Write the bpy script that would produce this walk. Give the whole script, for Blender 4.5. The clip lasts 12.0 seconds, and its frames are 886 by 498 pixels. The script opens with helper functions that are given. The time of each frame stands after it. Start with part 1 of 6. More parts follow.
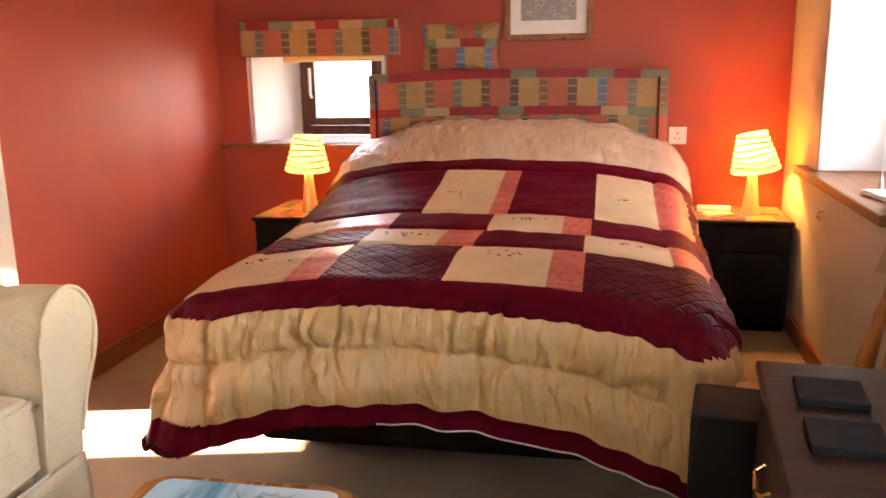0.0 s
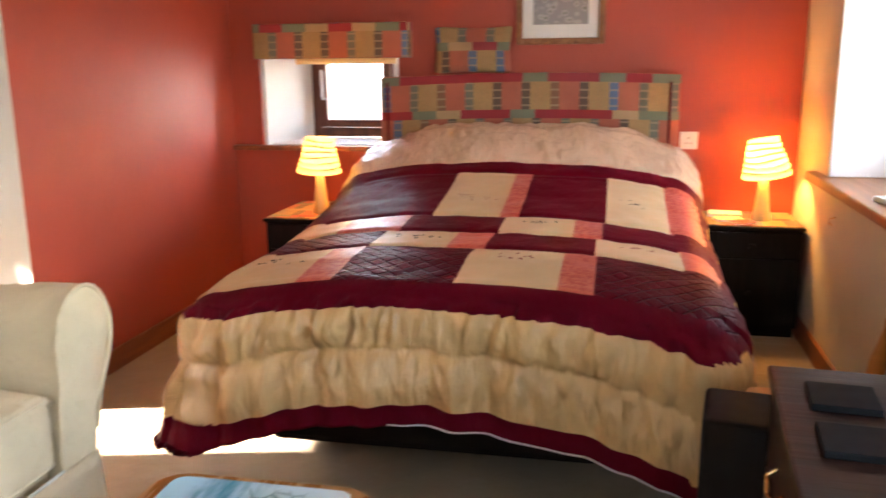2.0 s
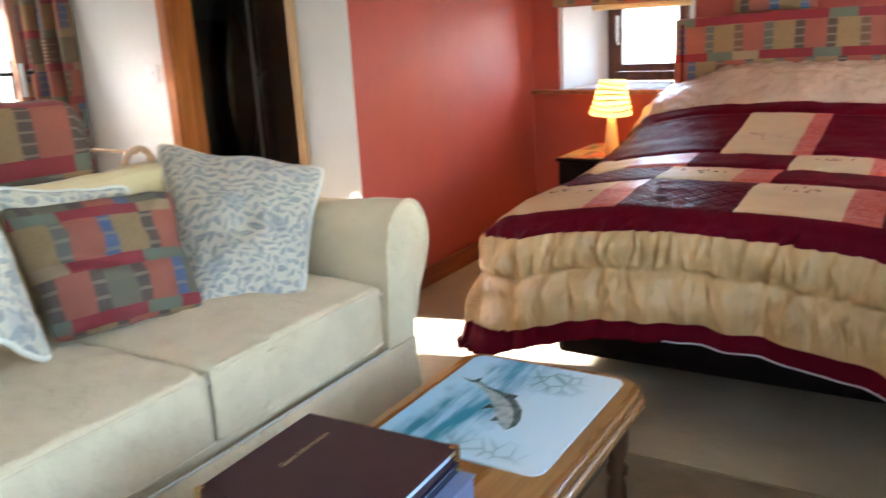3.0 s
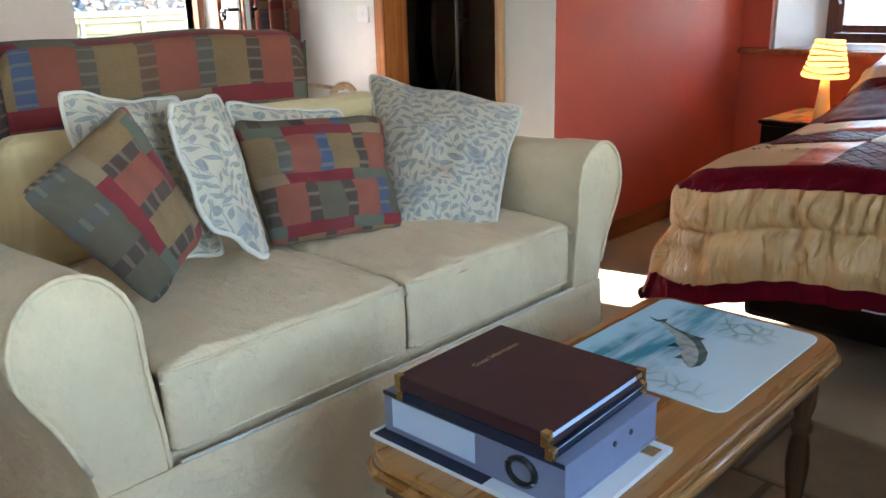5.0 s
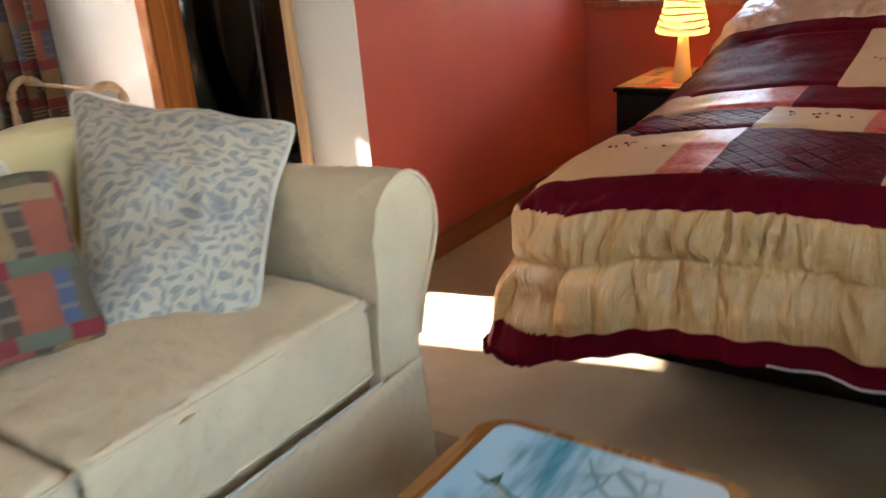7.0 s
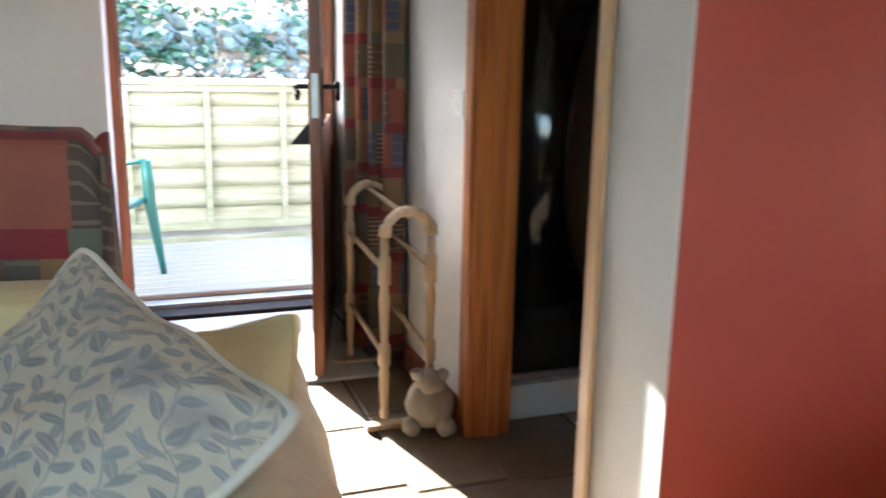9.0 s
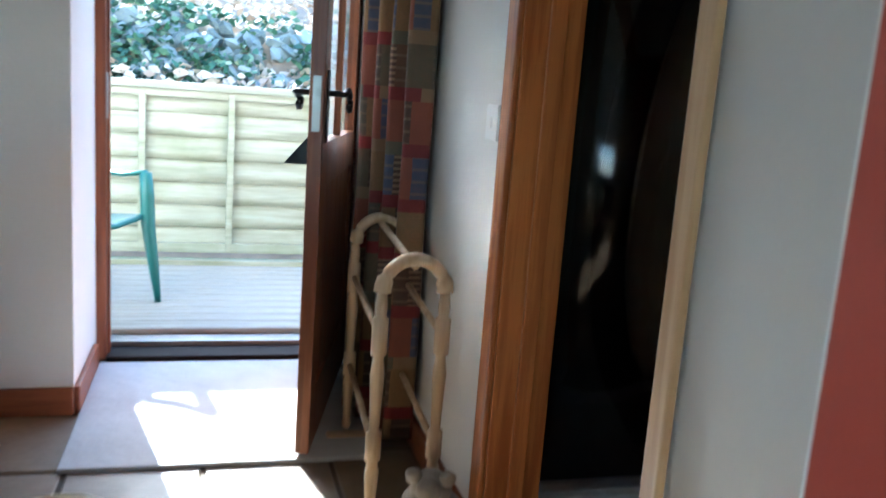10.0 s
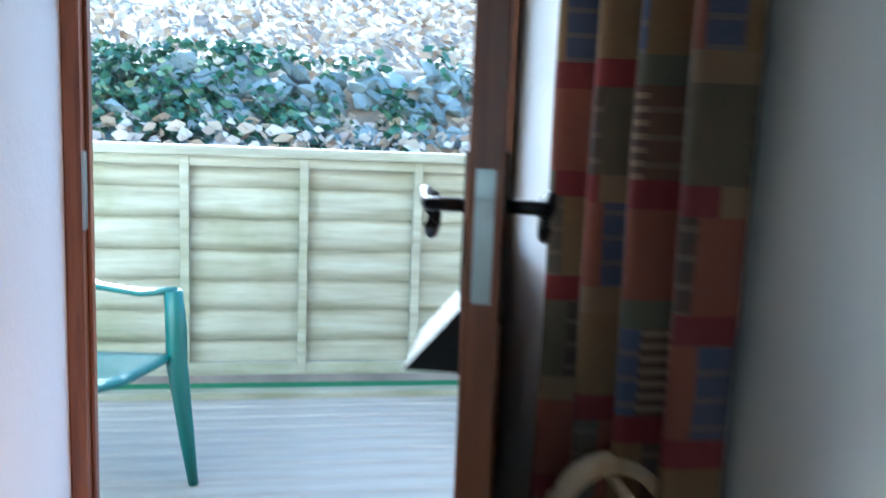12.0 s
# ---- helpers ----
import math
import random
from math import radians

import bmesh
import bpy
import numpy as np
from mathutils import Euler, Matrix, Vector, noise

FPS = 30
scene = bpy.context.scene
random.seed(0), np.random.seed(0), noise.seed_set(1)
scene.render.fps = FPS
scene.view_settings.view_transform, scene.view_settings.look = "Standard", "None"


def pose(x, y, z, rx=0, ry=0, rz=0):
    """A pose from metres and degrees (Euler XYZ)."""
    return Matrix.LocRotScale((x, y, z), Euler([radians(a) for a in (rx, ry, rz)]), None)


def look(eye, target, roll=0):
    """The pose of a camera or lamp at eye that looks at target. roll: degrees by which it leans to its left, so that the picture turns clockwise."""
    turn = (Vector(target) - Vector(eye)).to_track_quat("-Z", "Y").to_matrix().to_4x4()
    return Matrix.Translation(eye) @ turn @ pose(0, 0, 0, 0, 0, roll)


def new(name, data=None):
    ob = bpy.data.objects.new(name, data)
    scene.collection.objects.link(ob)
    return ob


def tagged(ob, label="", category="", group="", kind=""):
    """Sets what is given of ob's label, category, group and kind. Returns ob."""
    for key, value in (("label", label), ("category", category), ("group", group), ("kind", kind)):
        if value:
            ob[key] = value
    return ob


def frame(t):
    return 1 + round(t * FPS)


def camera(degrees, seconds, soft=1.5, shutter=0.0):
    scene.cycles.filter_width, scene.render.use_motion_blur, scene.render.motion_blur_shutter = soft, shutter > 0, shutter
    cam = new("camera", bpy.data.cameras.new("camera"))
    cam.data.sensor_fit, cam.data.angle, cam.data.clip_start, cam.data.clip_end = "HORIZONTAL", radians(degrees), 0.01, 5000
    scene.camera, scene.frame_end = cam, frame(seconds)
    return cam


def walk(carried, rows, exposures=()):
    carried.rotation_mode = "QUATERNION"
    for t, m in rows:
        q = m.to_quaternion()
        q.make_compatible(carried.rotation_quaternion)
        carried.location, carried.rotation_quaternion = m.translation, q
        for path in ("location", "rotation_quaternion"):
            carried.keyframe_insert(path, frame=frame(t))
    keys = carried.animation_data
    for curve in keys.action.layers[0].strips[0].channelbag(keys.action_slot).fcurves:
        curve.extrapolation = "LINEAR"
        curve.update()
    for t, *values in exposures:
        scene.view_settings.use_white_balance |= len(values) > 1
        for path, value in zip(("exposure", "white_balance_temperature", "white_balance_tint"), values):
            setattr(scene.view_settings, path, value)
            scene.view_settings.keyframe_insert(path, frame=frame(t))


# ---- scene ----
cam = camera(55.79, 12.0, soft=1.5, shutter=0.5)
PATH = [
    (0.0, pose(2.156, -2.686, 1.325, 77.20, 0.95, 10.87)),
    (0.5, pose(2.098, -2.697, 1.320, 77.24, -0.26, 8.38)),
    (1.0, pose(2.118, -2.632, 1.307, 77.32, 0.06, 8.74)),
    (1.5, pose(2.142, -2.672, 1.337, 77.37, 0.40, 8.98)),
    (2.0, pose(2.146, -2.700, 1.327, 77.39, 0.53, 11.51)),
    (2.5, pose(2.176, -2.803, 1.314, 75.29, 0.58, 22.96)),
    (3.0, pose(2.256, -2.952, 1.302, 74.86, 3.13, 31.16)),
    (3.5, pose(2.265, -3.017, 1.268, 74.45, 2.36, 36.30)),
    (5.5, pose(2.253, -3.045, 1.245, 72.11, 1.84, 44.55)),
    (6.0, pose(2.156, -2.877, 1.264, 70.16, 1.78, 41.43)),
    (6.5, pose(2.016, -2.606, 1.280, 69.34, 2.87, 34.33)),
    (7.0, pose(1.924, -2.261, 1.259, 69.30, 4.45, 34.24)),
    (7.5, pose(1.802, -1.849, 1.273, 71.64, 0.81, 39.09)),
    (7.7, pose(1.732, -1.685, 1.260, 73.77, -0.24, 44.19)),
    (7.9, pose(1.725, -1.510, 1.262, 75.10, -0.75, 49.00)),
    (8.2, pose(1.722, -1.270, 1.270, 76.40, -1.10, 55.80)),
    (8.5, pose(1.650, -1.110, 1.268, 77.10, -1.15, 61.80)),
    (8.9, pose(1.460, -1.025, 1.256, 77.60, -0.95, 69.00)),
    (9.3, pose(1.245, -0.968, 1.240, 77.61, -0.68, 74.64)),
    (9.5, pose(1.118, -0.856, 1.171, 77.61, -0.15, 77.80)),
    (10.0, pose(0.778, -0.689, 1.198, 79.40, -4.13, 75.01)),
    (10.5, pose(0.392, -0.626, 1.218, 80.92, -0.97, 70.96)),
    (11.0, pose(0.063, -0.616, 1.238, 79.03, -0.95, 69.17)),
    (11.5, pose(-0.310, -0.573, 1.241, 79.16, -2.04, 76.83)),
    (12.0, pose(-0.781, -0.620, 1.268, 81.70, -2.31, 80.20)),
]
EXPOSURE = [(0.0, 4.6, 8400, 30), (1.5, 4.55, 8200, 28), (2.0, 4.6, 7200, 18), (2.6, 4.65, 6500, 12), (3.5, 4.4, 5800, 7), (5.5, 4.05, 6100, 9), (6.5, 4.1, 6400, 11), (7.7, 4.2, 7000, 14), (9.3, 3.7, 5400, 3), (10.0, 3.4, 5100, 0), (10.5, 3.1, 4900, -2), (11.0, 3.1, 4800, -3), (12.0, 2.85, 4800, -3)]
walk(cam, PATH, EXPOSURE)

# ---- light ----
SUN_EL = radians(26)
SUN_DIR = Vector((-0.973 * math.cos(SUN_EL), -0.231 * math.cos(SUN_EL), math.sin(SUN_EL)))
world = bpy.data.worlds.new("sky")
scene.world = world
world.use_nodes = True
wt = world.node_tree
sky = wt.nodes.new("ShaderNodeTexSky")
sky.sky_type = "NISHITA"
sky.sun_disc = False
sky.sun_elevation = SUN_EL
sky.sun_rotation = math.atan2(SUN_DIR.x, SUN_DIR.y)
wt.nodes["Background"].inputs["Strength"].default_value = 0.15
wt.links.new(sky.outputs["Color"], wt.nodes["Background"].inputs["Color"])


def lamp(name, kind, m, energy, colour, **more):
    data = bpy.data.lights.new(name, kind)
    data.energy, data.color = energy, colour
    ob = new(name, data)
    ob.matrix_world = m
    if "size" in more:
        data.shape, data.size, data.size_y = "RECTANGLE", more["size"][0], more["size"][1]
    if "radius" in more:
        data.shadow_soft_size = more["radius"]
    if "angle" in more:
        data.angle = radians(more["angle"])
    return ob


lamp("sun", "SUN", look(SUN_DIR * 10, (0, 0, 0)), 4.4, (1.0, 0.93, 0.82), angle=0.55)
YB, W = 1.82, 3.056
CEIL = 2.35
YS = -4.3
# sky light through the window openings
lamp("window_light", "AREA", look((W + 0.42, 0.69, 1.3), (W - 1, 0.69, 1.1)), 0.48, (0.82, 0.9, 1.0), size=(0.85, 0.9))
lamp("window_light", "AREA", look((0.58, YB + 0.5, 1.15), (0.58, 0, 1.0)), 0.18, (0.82, 0.9, 1.0), size=(0.45, 0.5))
# unseen window beside the desk, assumed from the bluish light on the sofa
lamp("window_light", "AREA", look((W + 0.25, -2.35, 1.45), (0.5, -2.0, 0.8)), 0.75, (0.52, 0.76, 1.0), size=(1.3, 1.0))
# unseen south window, added to brighten the foot of the bed
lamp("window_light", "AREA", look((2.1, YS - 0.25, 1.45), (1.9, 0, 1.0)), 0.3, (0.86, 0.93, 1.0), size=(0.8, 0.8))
lamp("table_lamp_bulb", "POINT", pose(0.645, 1.43, 0.86), 0.5, (1.0, 0.5, 0.13), radius=0.03)
lamp("table_lamp_bulb", "POINT", pose(2.86, 1.56, 0.87), 0.98, (1.0, 0.5, 0.13), radius=0.03)


# ---- materials ----
class Nodes:
    """Short forms for building a node material."""

    def __init__(self, name):
        self.mat = bpy.data.materials.new(name)
        self.mat.use_nodes = True
        self.t = self.mat.node_tree
        self.p = self.t.nodes["Principled BSDF"]

    def node(self, kind, **inputs):
        n = self.t.nodes.new(kind)
        for k, v in inputs.items():
            self.put(n.inputs[k.replace("_", " ")], v)
        return n

    def put(self, socket, v):
        if isinstance(v, bpy.types.NodeSocket):
            self.t.links.new(v, socket)
        else:
            socket.default_value = v

    def math(self, op, a, b=0.0, c=0.0):
        n = self.t.nodes.new("ShaderNodeMath")
        n.operation = op
        for s, v in zip(n.inputs, (a, b, c)):
            self.put(s, v)
        return n.outputs[0]

    def coord(self, kind="Object"):
        return self.t.nodes.new("ShaderNodeTexCoord").outputs[kind]

    def split(self, v):
        n = self.node("ShaderNodeSeparateXYZ", Vector=v)
        return n.outputs[0], n.outputs[1], n.outputs[2]

    def join(self, x, y, z=0.0):
        return self.node("ShaderNodeCombineXYZ", X=x, Y=y, Z=z).outputs[0]

    def noise(self, scale, detail=4.0, rough=0.55, vec=None, out="Fac"):
        n = self.node("ShaderNodeTexNoise", Scale=scale, Detail=detail, Roughness=rough)
        self.put(n.inputs["Vector"], vec if vec is not None else self.coord())
        return n.outputs[out]

    def mapped(self, vec, scale=(1, 1, 1), rot=(0, 0, 0)):
        return self.node("ShaderNodeMapping", Vector=vec, Scale=scale, Rotation=rot).outputs[0]

    def ramp(self, fac, stops, mode="LINEAR"):
        n = self.t.nodes.new("ShaderNodeValToRGB")
        n.color_ramp.interpolation = mode
        e = n.color_ramp.elements
        while len(e) < len(stops):
            e.new(0.5)
        for el, (p, c) in zip(e, stops):
            el.position = p
            el.color = (*c, 1) if len(c) == 3 else c
        self.put(n.inputs[0], fac)
        return n.outputs["Color"]

    def mix(self, fac, a, b, mode="MIX"):
        n = self.t.nodes.new("ShaderNodeMix")
        n.data_type, n.blend_type = "RGBA", mode
        self.put(n.inputs[0], fac)
        for s, v in ((n.inputs[6], a), (n.inputs[7], b)):
            self.put(s, (*v, 1) if isinstance(v, tuple) and len(v) == 3 else v)
        return n.outputs[2]

    def bump(self, height, strength=0.3, distance=0.01, normal=None):
        n = self.node("ShaderNodeBump", Height=height, Strength=strength, Distance=distance)
        if normal is not None:
            self.put(n.inputs["Normal"], normal)
        return n.outputs[0]

    def done(self, colour, rough=0.6, normal=None, **more):
        self.put(self.p.inputs["Base Color"], (*colour, 1) if isinstance(colour, tuple) else colour)
        self.put(self.p.inputs["Roughness"], rough)
        if normal is not None:
            self.put(self.p.inputs["Normal"], normal)
        for k, v in more.items():
            self.put(self.p.inputs[k.replace("_", " ")], v)
        return self.mat


def paint(name, c, rough=0.6, var=0.12, bump=0.15, scale=1.0):
    n = Nodes(name)
    big, fine = n.noise(1.7 * scale, 5), n.noise(60 * scale, 3)
    dark = tuple(v * (1 - var) for v in c)
    col = n.mix(n.ramp(big, [(0.35, (0, 0, 0)), (0.7, (1, 1, 1))]), dark, c)
    col = n.mix(n.math("MULTIPLY", fine, 0.12), col, tuple(min(1, v * 1.15 + 0.01) for v in c))
    h = n.math("ADD", n.math("MULTIPLY", n.noise(9 * scale, 3), 2.0), fine)
    return n.done(col, n.math("MULTIPLY_ADD", fine, 0.15, rough - 0.07), n.bump(h, bump, 0.006))


def wood(name, light, dark, rough=0.4, axis=2, scale=1.0, coat=0.0, spec=0.5):
    n = Nodes(name)
    s = [14.0 * scale] * 3
    s[axis] = 0.9 * scale
    v = n.mapped(n.coord(), tuple(s))
    rnd = n.t.nodes.new("ShaderNodeObjectInfo").outputs["Random"]
    v = n.node("ShaderNodeVectorMath", Vector=v)
    v.inputs[1].default_value = (0, 0, 0)
    off = n.join(n.math("MULTIPLY", rnd, 37.0), n.math("MULTIPLY", rnd, 11.0), 0.0)
    n.put(v.inputs[1], off)
    vec = v.outputs[0]
    grain = n.noise(1.0, 6, 0.6, vec)
    ring = n.math("SINE", n.math("MULTIPLY", grain, 26.0))
    fac = n.math("MULTIPLY_ADD", ring, 0.3, n.math("MULTIPLY_ADD", grain, 0.7, 0.1))
    col = n.mix(fac, dark, light)
    knot = n.node("ShaderNodeTexVoronoi", Scale=0.55, Vector=vec).outputs["Distance"]
    col = n.mix(n.ramp(knot, [(0.03, (0.8, 0.8, 0.8)), (0.1, (0, 0, 0))]), col, tuple(v * 0.35 for v in dark))
    return n.done(col, n.math("MULTIPLY_ADD", grain, 0.2, rough - 0.1), n.bump(ring, 0.08, 0.002), Coat_Weight=coat, Specular_IOR_Level=spec)


def cloth(name, c, rough=0.85, weave=420.0, var=0.12, sheen=0.2, crease=0.35, folds=0.0):
    n = Nodes(name)
    v = n.coord()
    big = n.noise(5, 5)
    x, y, z = n.split(n.mapped(v, (weave, weave, weave)))
    w = n.math("MULTIPLY", n.math("SINE", n.math("ADD", x, z)), n.math("SINE", n.math("ADD", y, z)))
    col = n.mix(n.ramp(big, [(0.3, (0, 0, 0)), (0.75, (1, 1, 1))]), tuple(k * (1 - var) for k in c), c)
    b1 = n.bump(n.noise(11, 4, 0.6), crease, 0.02)
    if folds:
        wrap = n.node("ShaderNodeTexNoise", Vector=v, Scale=3.0, Detail=2.0).outputs["Color"]
        bent = n.mix(0.25, v, wrap)
        k = n.noise(9, 3, 0.5, n.mapped(bent, (1.0, 1.0, 1.8), (0.4, 0.3, 0.6)))
        ridge = n.math("POWER", n.math("SUBTRACT", 1.0, n.math("MULTIPLY", n.math("ABSOLUTE", n.math("SUBTRACT", k, 0.5)), 4.0)), 3.0)
        b1 = n.bump(ridge, folds, 0.014, b1)
    return n.done(col, rough, n.bump(w, 0.12, 0.001, b1), Sheen_Weight=sheen)


def metal(name, c, rough=0.3):
    n = Nodes(name)
    s = n.noise(30, 4)
    return n.done(n.mix(n.math("MULTIPLY", s, 0.4), c, tuple(v * 0.6 for v in c)), n.math("MULTIPLY_ADD", s, 0.25, rough - 0.1), n.bump(s, 0.05, 0.002), Metallic=1.0)


def plain(name, c, rough=0.5, **more):
    n = Nodes(name)
    s = n.noise(25, 3)
    return n.done(n.mix(n.math("MULTIPLY", s, 0.35), c, tuple(v * 0.8 for v in c)), n.math("MULTIPLY_ADD", s, 0.15, rough - 0.07), n.bump(s, 0.04, 0.002), **more)


def patchwork(name, unit=0.105, rough=0.8, sheen=0.05, mixed=0.0, tone=1.0):
    """Woven patchwork: tall rows of terracotta and gold squares, thin rows of crimson and green bars."""
    n = Nodes(name)
    u, v, _ = n.split(n.coord("UV"))
    wob = n.noise(9, 2, 0.5, n.coord("UV"))
    u = n.math("ADD", u, n.math("MULTIPLY", n.math("SUBTRACT", wob, 0.5), 0.008))
    period = unit * 1.75
    row = n.math("FLOOR", n.math("DIVIDE", v, period))
    fv = n.math("FRACT", n.math("DIVIDE", v, period))
    ush = n.math("ADD", u, n.math("MULTIPLY", row, unit * 0.55))
    cell = n.math("DIVIDE", ush, unit * 1.42)
    ci, cf = n.math("FLOOR", cell), n.math("FRACT", cell)
    par = n.math("FLOORED_MODULO", n.math("ADD", ci, row), 2.0)
    odd = n.math("FLOORED_MODULO", row, 2.0)
    rnd = n.node("ShaderNodeTexWhiteNoise", Vector=n.join(ci, row)).outputs["Value"]
    terra, gold = (0.36, 0.10, 0.055), (0.33, 0.21, 0.085)
    # ornament in the gold squares
    ring = n.node("ShaderNodeTexVoronoi", Scale=26.0, Vector=n.coord("UV")).outputs["Distance"]
    goldp = n.mix(n.math("GREATER_THAN", n.math("SINE", n.math("MULTIPLY", ring, 22.0)), 0.25), gold, (0.30, 0.20, 0.08))
    square = n.mix(par, terra, goldp)
    stripes = n.mix(n.math("GREATER_THAN", n.math("SINE", n.math("MULTIPLY", v, 330.0)), 0.1), (0.10, 0.07, 0.05), (0.42, 0.30, 0.18))
    olive = n.mix(n.math("GREATER_THAN", rnd, 0.8), (0.13, 0.13, 0.075), stripes)
    square = n.mix(n.math("MULTIPLY", n.math("MULTIPLY", odd, mixed), n.math("GREATER_THAN", rnd, 0.35)), square, olive)
    strip = n.ramp(rnd, [(0.0, (0.06, 0.13, 0.24)), (0.24, (0.07, 0.06, 0.045)), (0.6, (0.11, 0.13, 0.10)), (0.85, (0.16, 0.09, 0.05))], "CONSTANT")
    slub = n.math("GREATER_THAN", n.math("SINE", n.math("MULTIPLY", v, 160.0)), 0.75)
    strip = n.mix(n.math("MULTIPLY", slub, 0.5), strip, (0.35, 0.28, 0.18))
    tall = n.mix(n.math("GREATER_THAN", cf, 0.70), square, strip)
    bcell = n.math("FLOOR", n.math("DIVIDE", n.math("ADD", u, n.math("MULTIPLY", row, 0.07)), unit * 1.25))
    brnd = n.node("ShaderNodeTexWhiteNoise", Vector=n.join(bcell, row, 7.0)).outputs["Value"]
    bars = n.ramp(brnd, [(0.0, (0.27, 0.010, 0.02)), (0.48, (0.13, 0.17, 0.11)), (0.75, (0.36, 0.25, 0.13)), (0.9, (0.25, 0.02, 0.03))], "CONSTANT")
    col = n.mix(n.math("GREATER_THAN", fv, 0.76), tall, bars)
    worn = n.noise(3.5, 4, 0.6, n.coord("UV"))
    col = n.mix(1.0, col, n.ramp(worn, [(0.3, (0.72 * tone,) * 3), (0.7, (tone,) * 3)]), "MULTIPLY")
    x, y, _ = n.split(n.mapped(n.coord("UV"), (2600, 2600, 1)))
    weave = n.math("MULTIPLY", n.math("SINE", x), n.math("SINE", y))
    col = n.mix(n.math("MULTIPLY", n.noise(60, 3), 0.25), col, tuple(k * 0.7 for k in terra))
    b = n.bump(n.noise(14, 4), 0.3, 0.012)
    return n.done(col, rough, n.bump(weave, 0.15, 0.001, b), Sheen_Weight=sheen)


def leaf_cloth(name):
    """Cream cotton with winding grey stems, pointed leaves along them and pale blossoms."""
    n = Nodes(name)
    uv = n.coord("UV")
    warp = n.node("ShaderNodeTexNoise", Vector=uv, Scale=7.0, Detail=1.0).outputs["Color"]
    w1, w2, _ = n.split(warp)
    u, v, _ = n.split(uv)
    u = n.math("MULTIPLY_ADD", n.math("SUBTRACT", w1, 0.5), 0.10, u)
    v = n.math("MULTIPLY_ADD", n.math("SUBTRACT", w2, 0.5), 0.10, v)

    def sprays(turn, pitch, step, seed, long, wide):
        c, d = math.cos(turn), math.sin(turn)
        a = n.math("ADD", n.math("MULTIPLY", u, c), n.math("MULTIPLY", v, d))
        b = n.math("SUBTRACT", n.math("MULTIPLY", v, c), n.math("MULTIPLY", u, d))
        a = n.math("MULTIPLY_ADD", n.math("SINE", n.math("MULTIPLY", b, 31.0)), 0.012, a)
        ca = n.math("MULTIPLY_ADD", a, 1 / pitch, seed)
        ia, fa = n.math("FLOOR", ca), n.math("MULTIPLY", n.math("SUBTRACT", n.math("FRACT", ca), 0.5), pitch)
        shift = n.node("ShaderNodeTexWhiteNoise", Vector=n.join(ia, seed)).outputs["Value"]
        out = None
        for side in (-1, 1):
            cb = n.math("ADD", n.math("MULTIPLY_ADD", b, 1 / step, side * 0.25), shift)
            ib, fb = n.math("FLOOR", cb), n.math("MULTIPLY", n.math("SUBTRACT", n.math("FRACT", cb), 0.5), step)
            rnd = n.node("ShaderNodeTexWhiteNoise", Vector=n.join(ia, ib, seed + side)).outputs["Value"]
            ang = n.math("MULTIPLY_ADD", rnd, 0.5 * side, 0.65 * side)
            size = n.math("MULTIPLY_ADD", rnd, 0.4, 0.7)
            sa, co = n.math("SINE", ang), n.math("COSINE", ang)
            dx = n.math("SUBTRACT", fa, side * long * 0.8)
            al = n.math("DIVIDE", n.math("ADD", n.math("MULTIPLY", dx, sa), n.math("MULTIPLY", fb, co)), size)
            ac = n.math("DIVIDE", n.math("ABSOLUTE", n.math("SUBTRACT", n.math("MULTIPLY", dx, co), n.math("MULTIPLY", fb, sa))), size)
            q = n.math("DIVIDE", al, long)
            half = n.math("MULTIPLY", n.math("SUBTRACT", 1.0, n.math("MULTIPLY", q, q)), wide)
            leaf = n.math("LESS_THAN", ac, half)
            rib = n.math("GREATER_THAN", ac, 0.0007)
            leaf = n.math("MULTIPLY", leaf, n.math("MULTIPLY_ADD", rib, 0.45, 0.55))
            out = leaf if out is None else n.math("MAXIMUM", out, leaf)
        stem = n.math("LESS_THAN", n.math("ABSOLUTE", fa), 0.0011)
        return n.math("MAXIMUM", out, n.math("MULTIPLY", stem, 0.8))

    k = n.math("MAXIMUM", sprays(0.5, 0.062, 0.036, 3.3, 0.0195, 0.0076), n.math("MULTIPLY", sprays(-0.35, 0.09, 0.043, 8.1, 0.018, 0.0066), 0.8))
    spot = n.node("ShaderNodeTexVoronoi", Vector=uv, Scale=6.5).outputs["Distance"]
    petal = n.noise(60, 2, 0.5, uv)
    bloom = n.ramp(n.math("MULTIPLY_ADD", petal, 0.16, spot), [(0.26, (1, 1, 1)), (0.36, (0, 0, 0))])
    base = n.mix(n.math("MULTIPLY", bloom, 0.6), (0.60, 0.52, 0.38), (0.36, 0.345, 0.33))
    dark = n.mix(n.noise(25, 2, 0.5, uv), (0.19, 0.19, 0.18), (0.36, 0.36, 0.35))
    col = n.mix(n.math("MULTIPLY", k, 0.85), base, dark)
    return n.done(col, 0.85, n.bump(n.noise(12, 4), 0.4, 0.02), Sheen_Weight=0.1)


M = {}
M["red"] = paint("red_wall_paint", (0.41, 0.066, 0.036), 0.48, 0.14, 0.15)
M["white"] = paint("white_wall_paint", (0.74, 0.72, 0.68), 0.7, 0.06, 0.2)
M["cream"] = paint("cream_wall_paint", (0.68, 0.60, 0.48), 0.65, 0.08, 0.3)
M["ceiling"] = paint("ceiling_paint", (0.78, 0.76, 0.72), 0.8, 0.05, 0.1)
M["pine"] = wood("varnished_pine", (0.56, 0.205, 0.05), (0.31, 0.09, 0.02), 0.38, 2)
